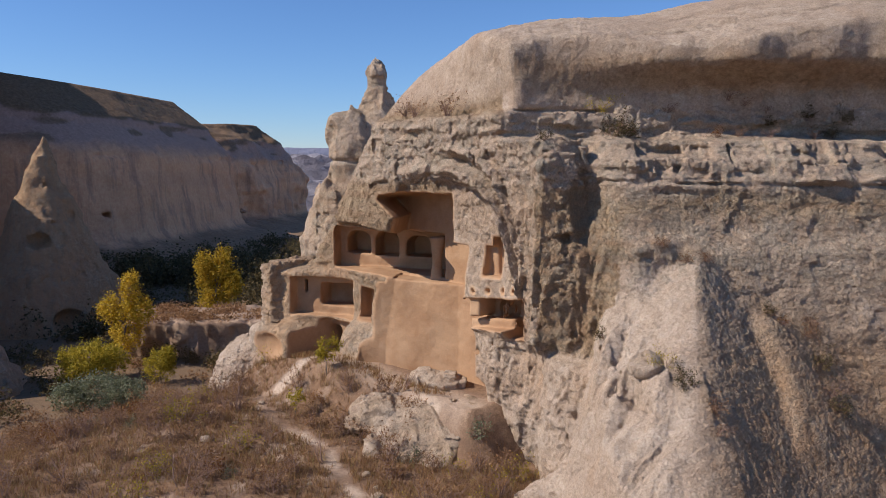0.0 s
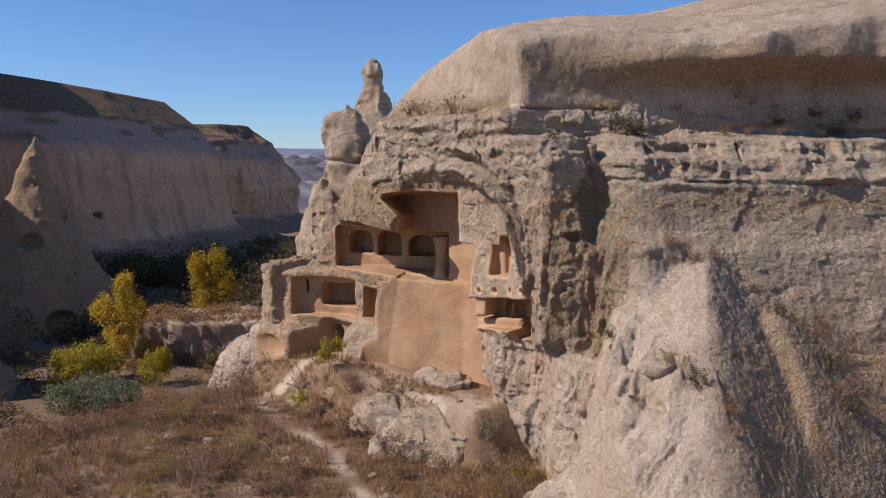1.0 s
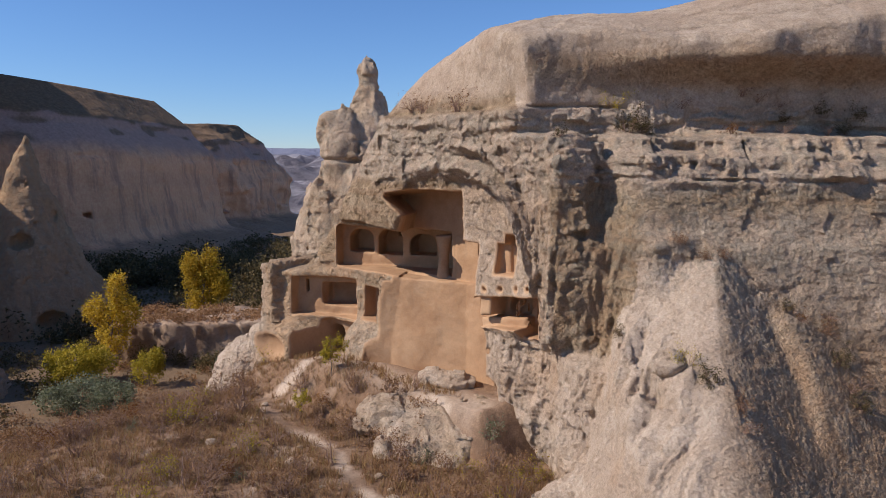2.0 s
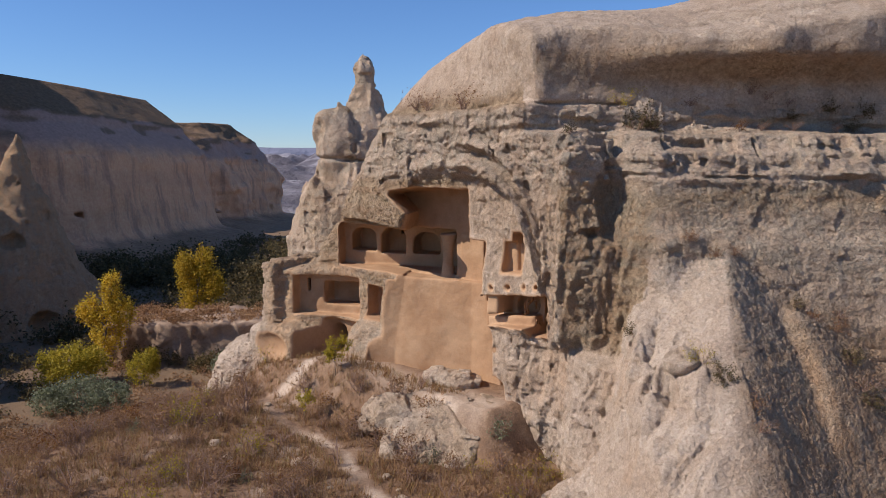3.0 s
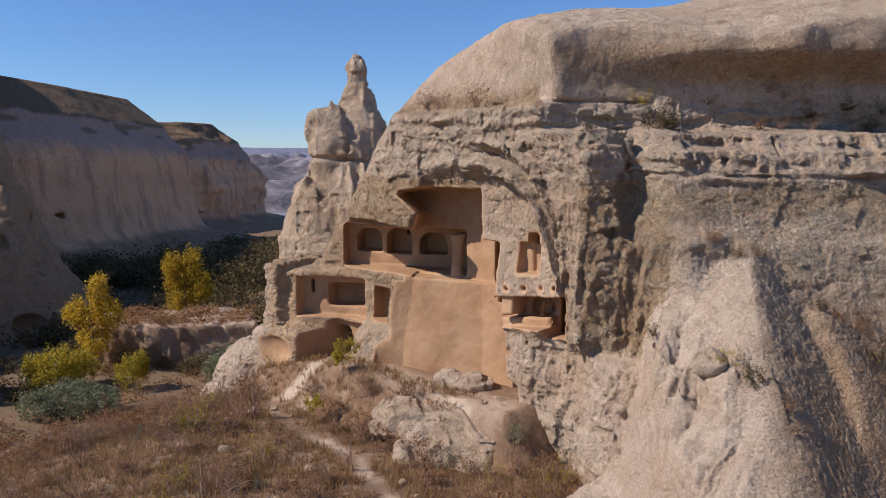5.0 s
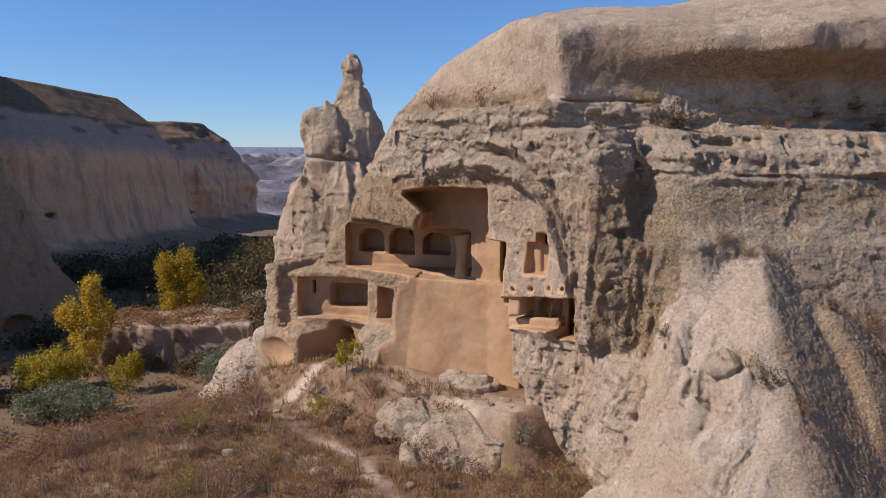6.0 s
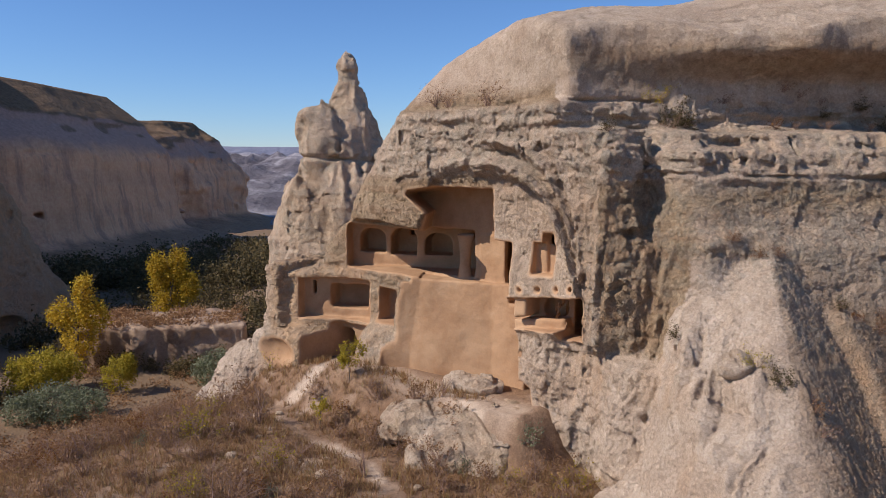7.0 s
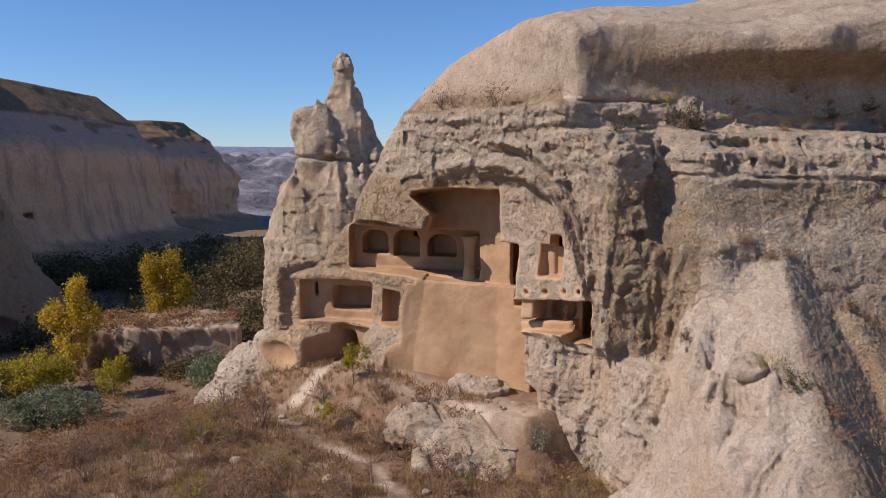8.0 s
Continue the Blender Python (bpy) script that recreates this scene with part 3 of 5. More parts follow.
stain_shade = np.maximum(stain_shade, 0.35 * step(0.0, 0.5, wob) * (vz < 0.5) * (vx < 6.5) * (vx > -1))
stain_shade = np.maximum(stain_shade, 0.55 * step(10.0, 11.0, c_u) * (vx < 6) * step(0.5, 1.5, vz) * step(7.5, 6.0, vz))
# the same flank's brown shade, painted with the streak colour
stain_shade = np.maximum(stain_shade, 0.9 * step(9.5, 12.0, vx + 0.45 * (27 - vy)) * step(2.0, 0.0, vz))
# creamy wall under the brow, painted paler still for light bounced off the ledge
pale = np.maximum(pale, (1.0 - 0.25 * step(10, 14, vx)) * (vx > 2.6) * step(9.0, 9.3, vz) * step(12.4, 10.6, vz + 0.5 * wob))
attrs = {"carved": carved, "lichen": lichen, "pale": pale, "stain_shade": stain_shade}
cliff = tagged(new("rock_cliff"), "weathered cream and grey tuff cliff with carved rooms and rounded top", "cliff", kind="structure")
cliff.location = (0, 0, 0)
mid = cliff_v[cliff_q].mean(1)
mu, mn = turned(mid[:, 0], mid[:, 1], *FACE)
zone = np.where(mid[:, 2] > 10.3, 0, np.where((mu < 11) & (mid[:, 0] < 6), 1, np.where(mid[:, 2] + 1.06 * np.hypot(mid[:, 0] - 9.8, mid[:, 1] - 27.9) < 5.0, 3, 2)))
owner = np.stack([np.minimum(c, 9) for c in c_cuts]).argmin(0)
cut_face = (c_cut[cliff_q].mean(1) < 0.07) & (zone == 1)
ROOMS = ["tall_recess", "gallery", "arch_niche", "arch_niche", "arch_niche", "window_opening", "gallery_ledge", "smooth_wall", "smooth_wall", "doorway", "wall_slot", "lower_room",
         "room_niche", "slit_window", "side_niche", "small_niche", "hollow", "low_doorway", "window_niche", "window_opening", "chamber", "chamber_doorway", "low_cave"]
face_owner = owner[cliff_q[:, 0]]
zone = np.where(cut_face, 10 + face_owner, zone)
zone = np.where(zone == 18, 17, zone)
for i, (nm, lb) in enumerate((("caprock", "smooth rounded pale grey caprock"), ("dwelling_front", "rough cream rock front of the dwelling"), ("rock_wall", "rough ledged rock wall"), ("rock_spur", "whitish conical rock spur"))):
    tagged(sheet(nm, cliff_v, cliff_q[zone == i], TUFF, cliff_n, attrs, cliff), lb)
for i, nm in enumerate(ROOMS):
    if (zone == 10 + i).sum() > 20:
        tagged(sheet(nm, cliff_v, cliff_q[zone == 10 + i], TUFF, cliff_n, attrs, cliff), "smooth ochre rock cut by hand")



# ---- the ground ----
PATH_LINE = [(-1.6, 22.0), (-3.5, 27.9), (-4.6, 30.2), (-5.3, 32.2), (-6.8, 34.0), (-8.5, 35.3), (-9.7, 37.7), (-10.2, 39.6), (-8.6, 39.8), (-7.6, 40.4), (-6.8, 42.4)]


def ground_height(X, Y):
    fall = step(24, 58, -0.6 * X + 0.5 * Y)
    z = -5.25 - 12.6 * fall
    u, n = turned(X, Y, *FACE)
    z = z + (2.25 - 0.6 * step(-3, -7, u)) * step(0.0, -1.0, (n - 4.4 + 1.4 * step(1.0, 3.5, u)) / (2.4 - 1.2 * step(1.0, 3.5, u))) * step(-17, -7, u) * step(9.9, 8.4, u + 0.25 * n) + 0.7 * hump(X, -14, 6) * hump(Y, 36, 6)
    z = z - 1.2 * step(2.0, 10.0, X) * step(34, 20, Y)
    z = z - 3.0 * step(22, 5, Y) - 0.1 * np.maximum(-X - 22, 0) * step(60, 40, Y)
    z = z + 8 * step(60, 110, Y) * step(-6, 12, X)
    z = z + 0.16 * lattice_noise(X, Y, X * 0, 2.2, 21) + 0.4 * lattice_noise(X, Y, X * 0, 7.0, 22) + 0.05 * lattice_noise(X, Y, X * 0, 0.6, 23)
    z = z + 0.35 * np.abs(lattice_noise(X, Y, X * 0, 0.9, 25)) * step(7.6, 8.4, u) * step(-1.5, 0, n) * step(5, 3, n)
    far = step(150, 420, np.hypot(X, Y))
    return z * (1 - far) + far * (-22 + 6 * lattice_noise(X, Y, X * 0, 70, 24))


def line_distance(X, Y, line):
    best = np.full(X.shape, 1e9)
    for (x0, y0), (x1, y1) in zip(line, line[1:]):
        t = np.clip(((X - x0) * (x1 - x0) + (Y - y0) * (y1 - y0)) / ((x1 - x0) ** 2 + (y1 - y0) ** 2), 0, 1)
        best = np.minimum(best, np.hypot(X - x0 - t * (x1 - x0), Y - y0 - t * (y1 - y0)))
    return best


def lines(start, end, fine, out):
    a, s = list(np.arange(start, end, fine)), fine
    while a[-1] < out[1]:
        s *= 1.12
        a.append(a[-1] + s)
    s = fine
    while a[0] > out[0]:
        s *= 1.12
        a.insert(0, a[0] - s)
    return np.array(a)


def grid_mesh(gx, gy):
    X, Y = np.meshgrid(gx, gy, indexing="ij")
    idx = np.arange(X.size).reshape(X.shape)
    q = np.stack([idx[:-1, :-1], idx[1:, :-1], idx[1:, 1:], idx[:-1, 1:]], -1).reshape(-1, 4)
    return X.ravel(), Y.ravel(), q


def soil():
    m, n, l, b = material("dry_soil", 1.0)
    big = noise_tex(n, l, 0.35, 6, 0.6)
    mid = noise_tex(n, l, 2.2, 8, 0.7)
    fine = noise_tex(n, l, 14, 6, 0.75)
    col = ramp(n, l, mid, [(0.3, (0.14, 0.08, 0.046)), (0.5, (0.25, 0.15, 0.085)), (0.7, (0.36, 0.24, 0.145))])
    col = blend(n, l, ramp(n, l, big, [(0.42, grey(0)), (0.62, grey(0.7))]), col, (0.22, 0.135, 0.08))
    dirt = blend(n, l, mid, (0.42, 0.31, 0.215), (0.66, 0.53, 0.40))
    col = blend(n, l, attribute(n, "path"), col, dirt)
    col = blend(n, l, attribute(n, "shade_green"), col, blend(n, l, mid, (0.13, 0.085, 0.05), (0.28, 0.19, 0.11)))
    col = blend(n, l, 0.6, col, ramp(n, l, fine, [(0.3, grey(0.25)), (0.5, grey(0.5)), (0.72, grey(0.72))]), "OVERLAY")
    l.new(col, b.inputs["Base Color"])
    relief(n, l, b, [(mid, 0.8, 0.15), (fine, 0.9, 0.06)])
    return m


SOIL = soil()
gx, gy, gq = grid_mesh(lines(-24, 9, 0.22, (-4200, 4200)), lines(20, 46, 0.22, (-900, 4600)))
gz = ground_height(gx, gy)
dist_path = line_distance(gx, gy, PATH_LINE) + 0.35 * lattice_noise(gx, gy, gx * 0, 1.3, 30)
path_mask = step(0.62, 0.2, dist_path) * (0.2 + 0.8 * step(-0.15, 0.3, lattice_noise(gx, gy, gx * 0, 1.5, 32)))
path_mask = np.maximum(path_mask, step(0.1, 0.5, egg_mask(gx, gy, -1.9, 33.4, 2.2, 1.2) + 0.35 * lattice_noise(gx, gy, gx * 0, 0.9, 31)))
path_mask = np.maximum(path_mask, 0.9 * step(1.8, 0.0, np.abs(turned(gx, gy, *FACE)[1] - 1.2)) * step(-4, -2, turned(gx, gy, *FACE)[0]) * (gx < 4))
path_mask = path_mask * (1 - 0.8 * step(7.4, 8.2, turned(gx, gy, *FACE)[0]))
green = step(45, 62, -0.6 * gx + 0.5 * gy)
gz = gz - 0.06 * path_mask
tagged(sheet("ground", np.stack([gx, gy, gz], 1), gq, SOIL, None, {"path": path_mask, "shade_green": green}), "dry brown hillside with a pale dirt path", "ground", kind="structure")


# ---- rocks and cliffs further off ----
def mesa_rock(name, warm):
    m, n, l, b = material(name, 1.0)
    mid = noise_tex(n, l, 0.12, 8, 0.6)
    band = noise_tex(n, l, 1.0, 4, 0.5, (0.01, 0.01, 0.22))
    streak = noise_tex(n, l, 1.0, 6, 0.65, (0.28, 0.28, 0.025))
    fine = noise_tex(n, l, 1.2, 8, 0.7)
    col = blend(n, l, mid, warm, tuple(min(1, c * 1.35 + 0.03) for c in warm))
    col = blend(n, l, ramp(n, l, band, [(0.45, grey(0)), (0.6, grey(0.35))]), col, (0.52, 0.30, 0.185))
    col = blend(n, l, ramp(n, l, streak, [(0.5, grey(0)), (0.62, grey(0.55))]), col, (0.30, 0.17, 0.12))
    col = blend(n, l, attribute(n, "grey"), col, blend(n, l, fine, (0.37, 0.235, 0.175), (0.46, 0.295, 0.225)))
    col = blend(n, l, attribute(n, "scrub"), col, blend(n, l, fine, (0.08, 0.052, 0.03), (0.30, 0.19, 0.105)))
    col = blend(n, l, 0.45, col, ramp(n, l, fine, [(0.3, grey(0.3)), (0.7, grey(0.68))]), "OVERLAY")
    l.new(col, b.inputs["Base Color"])
    relief(n, l, b, [(mid, 0.7, 1.5), (fine, 0.7, 0.35)])
    return m


MESA = mesa_rock("shaded_tuff", (0.60, 0.32, 0.17))


def mesa_field(corner, front, flank, crest, seed, foot=-19.0, holes=(), rugged=0.4):
    """A mesa: a front face and a flank that meet at a rounded corner; each face is steep below, with a smooth shoulder and a flat top."""
    def field(X, Y, Z, fine):
        a, b = radians(front), radians(flank)
        dx, dy = X - corner[0], Y - corner[1]
        d = smax(dx * math.sin(a) - dy * math.cos(a), dx * math.sin(b) - dy * math.cos(b), 22.0)
        top = crest(X, Y)
        h = (Z - foot) / (top - foot)
        out = np.interp(h, [0, 0.13, 0.2, 0.62, 0.68, 0.78, 0.83, 1.0], [34, 4.5, 3.0, 0.5, -1.5, -6.5, -7.5, -19])
        if fine:
            face = step(0.05, 0.2, h) * (1 - 0.6 * step(0.62, 0.75, h))
            out = out + (lattice_noise(X, Y, Z, (22, 22, 60), seed) * 1.8 - np.abs(lattice_noise(X, Y, Z, (9, 9, 18), seed + 1)) * rugged + shards(X, Y, Z, (7, 7, 9), seed + 5) * 0.5 * rugged + lattice_noise(X, Y, Z, 3.0, seed + 2) * 0.4) * face
            out = out + lattice_noise(X, Y, Z, 9, seed + 3) * 1.2 * rugged + lattice_noise(X, Y, Z, 2.2, seed + 4) * 0.4 * rugged - 0.7 * hump(h, 0.615, 0.006)
        f = np.maximum((d - out) * 0.7, (Z - top) * 0.9)
        for hx, hy, hz, hr in holes:
            f = np.maximum(f, -egg(X, Y, Z, (hx, hy, hz), (1.6, 1.6, hr)))
        return np.maximum(f, foot - 1 - Z), f, h
    return field


def mesa(name, field, x, y, z, size, label):
    v, q = carve(field, axis(*x, size), axis(*y, size), axis(*z, size), size * 3.5)
    h = field(*v.T.copy(), False)[2] + 0.02 * lattice_noise(*v.T.copy(), 7, 71) + 0.012 * lattice_noise(*v.T.copy(), 2.5, 72)
    at = {"scrub": np.maximum(np.maximum(step(0.815, 0.835, h), 0.7 * step(0.16, 0.10, h)), 0.8 * step(0.35, 0.55, lattice_noise(*v.T.copy(), (9, 9, 2.2), 73)) * step(0.6, 0.7, h)), "grey": step(0.62, 0.70, h)}
    return tagged(sheet(name, v, q, MESA, vertex_normals(v, q), at), label, "cliff", kind="structure")


mesa("mesa", mesa_field((-87.5, 180.5), 12, 78, lambda X, Y: 24.4 + 0.15 * np.maximum(-58 - X, 0) - 0.02 * np.maximum(-110 - X, 0) + 0.8 * np.sin(X * 0.07), 41,
                        holes=((-75.6, 242.8, -6.5, 1.5), (-84.9, 210, -1.6, 1.9), (-84.7, 206.2, -6.1, 1.4), (-88.4, 203.8, 0.2, 1.0), (-82.4, 220.4, -0.4, 0.9), (-88.3, 189.5, -5.0, 1.1))),
     (-230, -30), (120, 250), (-21, 46), 0.85, "long shaded tuff mesa with scrub along its flat top")
mesa("far_mesa", mesa_field((-105, 220), 8, 70, lambda X, Y: 25.0 - 0.75 * np.maximum(X + 70, 0) * step(-90, -60, X) + 0.5 * np.sin(X * 0.2), 45, rugged=3.0),
     (-120, -20), (205, 330), (-21, 28), 1.0, "dark rocky ridge behind the mesa")


# an unseen steep ridge beside the mesa, added to keep the valley floor in shade
hx, hy, hq = grid_mesh(np.arange(-190.0, -50.0, 1.5), np.arange(36.0, 206.0, 2.0))
crest_x = -0.613 * hy - 20
hill_top = np.interp(hy, [40, 70, 88, 105, 118, 130, 170, 206], [-16, -10, 4, 20, 26, 40, 62, 66]) + 1.5 * lattice_noise(hx, hy, hx * 0, 9, 57)
hz = np.maximum(hill_top - 7.0 * np.maximum(hx - crest_x, 0) - 0.35 * np.maximum(crest_x - 6 - hx, 0), -24)
hz = hz + lattice_noise(hx, hy, hx * 0, 5, 58)
tagged(sheet("unseen_shade_ridge", np.stack([hx, hy, hz], 1), hq, MESA, None, {"scrub": step(-8, -12, hx - crest_x), "grey": hx * 0}), "unseen steep ridge with scrub on top, added to shade the valley", "cliff", kind="structure")


def far_field(X, Y):
    r = np.hypot(X, Y)
    z = -22 + step(250, 430, r) * (9 + 9 * lattice_noise(X, Y, X * 0, 85, 54) + 7 * np.abs(lattice_noise(X, Y, X * 0, 34, 55)) + 2.5 * lattice_noise(X, Y, X * 0, 11, 56)) * (1 - step(750, 1000, r))
    z = z + 42 * step(900, 1700, r) + 34 * step(1700, 2600, r)
    rough = np.abs(lattice_noise(X, Y, X * 0, 120, 51)) * 46 + np.abs(lattice_noise(X, Y, X * 0, 55, 52)) * 22 + lattice_noise(X, Y, X * 0, 22, 53) * 6
    return z - rough * step(800, 1100, r) * (1 - 0.85 * step(1700, 2300, r)) + 14 * step(800, 1100, r)


def badlands():
    m, n, l, b = material("badlands", 1.0)
    mid = noise_tex(n, l, 0.012, 8, 0.65)
    # distance haze is put into these colours: pale, then bluish on the plateau
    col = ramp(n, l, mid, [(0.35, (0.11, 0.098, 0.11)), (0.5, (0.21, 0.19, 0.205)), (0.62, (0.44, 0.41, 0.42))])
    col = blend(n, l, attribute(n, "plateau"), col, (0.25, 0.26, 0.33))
    l.new(col, b.inputs["Base Color"])
    relief(n, l, b, [(mid, 1.0, 25), (noise_tex(n, l, 0.06, 8, 0.7), 1.0, 10)])
    return m


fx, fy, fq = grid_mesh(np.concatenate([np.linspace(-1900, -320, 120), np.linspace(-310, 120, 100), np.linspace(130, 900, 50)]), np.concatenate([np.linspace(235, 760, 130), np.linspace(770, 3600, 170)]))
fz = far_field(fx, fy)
tagged(sheet("badlands", np.stack([fx, fy, fz], 1), fq, badlands(), None, {"plateau": step(1700, 2100, np.hypot(fx, fy))}), "badlands and plateau in the distance, with haze painted into their colour", "badlands", kind="structure")


def spire_field(X, Y, Z, fine):
    # tall pinnacle with a capped tip
    d = np.hypot(X + 7.9, Y - 90.5)
    wide = np.interp(Z, [-20, -4, 4, 9, 13.3, 14.2, 16.8, 17.4, 19.2, 20.0, 20.9], [11, 8.6, 6.6, 4.5, 2.8, 2.4, 1.55, 1.3, 1.45, 1.0, 0.2])
    f = (d - wide) * 0.85
    f = np.maximum(f, Z - 20.9)
    # rounded shoulder with a hooded crust
    s = egg(X, Y, Z, (-11.0, 88.2, 9.4), (2.75, 2.8, 4.9))
    s = smin(s, egg(X, Y, Z, (-12.1, 88.3, 13.0), (1.75, 2.1, 1.35)), 0.3)
    s = smin(s, egg(X, Y, Z, (-13.5, 88.2, 11.4), (0.75, 1.3, 1.25)), 0.3)
    calm = 1 - 0.85 * step(0.5, -0.3, s)
    f = smin(f, s, 0.2)
    low = egg(X, Y, Z, (-12.0, 88.5, -3), (4.6, 5.0, 10.5))
    low = smin(low, egg(X, Y, Z, (-14.8, 89.0, -7), (3.2, 4.0, 9.0)), 0.8)
    low = smin(low, egg(X, Y, Z, (-5.5, 88.0, -6), (6.0, 5.0, 12.0)), 0.8)
    f = smin(f, low, 0.6)
    if fine:
        f = f + (lattice_noise(X, Y, Z, (2.6, 2.6, 5.0), 61) * 0.4 + np.abs(lattice_noise(X, Y, Z, (1.3, 1.3, 5.0), 62)) * 0.7 + shards(X, Y, Z, (1.2, 1.2, 1.6), 64) * 0.24 + lattice_noise(X, Y, Z, 0.5, 63) * 0.1 - 0.15) * calm
        f = f + 0.45 * hump(Z, 8.4 - 0.06 * (X + 11), 0.2)
    return np.maximum(f, -20 - Z), f


def cone_field(apex, slope, lean, seed, ribs=0.8, hollows=()):
    def field(X, Y, Z, fine):
        ax, ay, az = apex
        h = az - Z
        d = np.hypot(X - ax - lean[0] * h, Y - ay - lean[1] * h)
        f = (d - np.where(h > 0, 0.35 + slope * h + 0.0025 * h * h, 0.3)) * 0.85
        f = np.maximum(f, -h)
        if fine:
            f = f + lattice_noise(X, Y, Z, (4, 4, 9), seed) * ribs + np.abs(lattice_noise(X, Y, Z, (2.2, 2.2, 6), seed + 1)) * 0.7 * ribs + shards(X, Y, Z, (1.6, 1.6, 2.0), seed + 3) * 0.3 + lattice_noise(X, Y, Z, 0.9, seed + 2) * 0.15
        for c, size in hollows:
            f = np.maximum(f, -egg(X, Y, Z, c, size))
        return np.maximum(f, -21 - Z), f
    return field


def cone_rock(name, field, x, y, z, size, label, category="rock formation", parts=(), mat=None, rust=0.0):
    """A rock with its parts split by height: (name, lowest z, label), from the top down."""
    v, q = carve(field, axis(*x, size), axis(*y, size), axis(*z, size), size * 4)
    w = lattice_noise(*v.T.copy(), 3.0, 70)
    at = {"carved": v[:, 0] * 0, "lichen": 0.3 + 0.5 * lattice_noise(*v.T.copy(), 1.6, 74), "pale": (0.55 + 0.45 * w) * (1 - rust), "stain_shade": np.maximum(step(0.1, 0.6, w) * 0.45, rust)}
    nn = vertex_normals(v, q)
    if not parts:
        return tagged(sheet(name, v, q, mat or TUFF, nn, dict(at, path=0.35 + 0.3 * w)), label, category)
    top = tagged(new(name), label, category)
    h = v[q][:, :, 2].mean(1) + 0.12 * v[q][:, :, 0].mean(1)
    ceiling = 1e9
    for nm, low, lb in parts:
        tagged(sheet(nm, v, q[(h >= low) & (h < ceiling)], mat or TUFF, nn, dict(at, path=0.35 + 0.3 * w), top), lb)
        ceiling = low
    return top


cone_rock("fairy_chimney", spire_field, (-23, 4), (80, 101), (-21, 22), 0.22, "tall grey and ochre tuff pinnacle with a rounded shoulder",
          parts=(("cap", 16.0, "dark weathered cap"), ("shaft", 6.1, "rounded grey shoulder and shaft"), ("base", -99, "buttressed base")))
cone_rock("fairy_chimney", cone_field((-64.6, 118.5, 12.6), 0.36, (-0.02, 0.0), 81, hollows=(((-57.1, 109.5, -15.7), (2.60, 2.20, 1.70)), ((-62.8, 112.3, -3.8), (1.70, 1.80, 1.30)), ((-60.3, 117.6, -0.0), (0.45, 1.20, 0.80)), ((-55.0, 111.2, -16.1), (0.50, 2.20, 1.20)))), (-82, -48), (102, 136), (-21.5, 14), 0.4, "dark pointed tuff cone in shade with a pale tip", parts=(("tip", 1.5, "pale pointed tip"), ("body", -99, "dark lower body")), rust=1.0)
cone_rock("fairy_chimney", cone_field((-55.0, 80.5, -3.5), 0.42, (0, 0), 85), (-68, -42), (68, 94), (-21.5, -2.0), 0.35, "low smooth tuff cone, sunlit on one flank")
cone_rock("earth_bank", lambda X, Y, Z, fine: (smax(block(X + 0.25 * (Y - 97), Y + 0.12 * Z, Z, -43.5, -22.0, 93.0, 104.0, -24, -12.6, 0.5) + (0.5 * lattice_noise(X, Y, Z, 2.5, 88) + 0.4 * np.abs(lattice_noise(X, Y, Z, (0.9, 0.9, 3.0), 89)) + 0.1 * lattice_noise(X, Y, Z, 0.7, 90) if fine else 0), Z + 12.6 - 0.05 * (X + 36), 0.25), X), (-48, -19), (90, 108), (-21, -11), 0.25, "flat-topped tan earth bank with a vertical face", "bank", ((("flat_top", -17.3, "flat grassy top")), ("vertical_face", -99, "bare vertical earth face")), SOIL)



# ---- loose rocks ----
def outcrop_planes(X, Y, Z):
    """The outcrop's sloping white face and the earthy flank round its corner."""
    dx, dy, dz = X - 1.6, Y - 32.5, Z + 3.7
    return -0.18 * dx - 0.58 * dy + 0.79 * dz, 0.57 * dx - 0.77 * dy + 0.28 * dz


def outcrop_field(X, Y, Z, fine):
    face, flank = outcrop_planes(X, Y, Z)
    if fine:
        face = face + np.abs(lattice_noise(X + 0.4 * Y, Y, Z, (0.5, 3.0, 3.0), 93)) * 0.22 - 0.08
    f = smax(smax(face, flank, 0.15), (Z + 3.28 + 0.12 * np.abs(X - 0.5)) * 0.95, 0.2)
    f = smax(f, -3.6 - X + 0.5 * (Y - 33), 0.8)
    f = smin(f, egg(X, Y, Z, (-3.0, 34.9, -4.3), (1.7, 1.3, 1.05)), 0.4)
    if fine:
        f = f + lattice_noise(X, Y, Z, 1.4, 95) * 0.12 - 0.1 + shards(X, Y, Z, (0.8, 0.8, 0.7), 96) * 0.09 + shards(X, Y, Z, (1.7, 1.7, 1.3), 94) * 0.2 + np.abs(lattice_noise(X, Y, Z, (0.35, 0.35, 1.2), 97)) * 0.1 + lattice_noise(X, Y, Z, 0.2, 98) * 0.03
    return np.maximum(np.maximum(f, -7.5 - Z), np.maximum(Y - 36.8, X - 4.6)), f


def slab_field(X, Y, Z, fine):
    f = egg(X, Y, Z, (0.1, 35.8, -2.95), (1.25, 0.8, 0.5))
    f = smin(f, egg(X, Y, Z, (-0.9, 36.2, -2.7), (0.75, 0.5, 0.42)), 0.2)
    if fine:
        f = f + shards(X, Y, Z, (0.6, 0.6, 0.45), 101) * 0.13 + lattice_noise(X, Y, Z, 0.25, 102) * 0.03
    return f, f


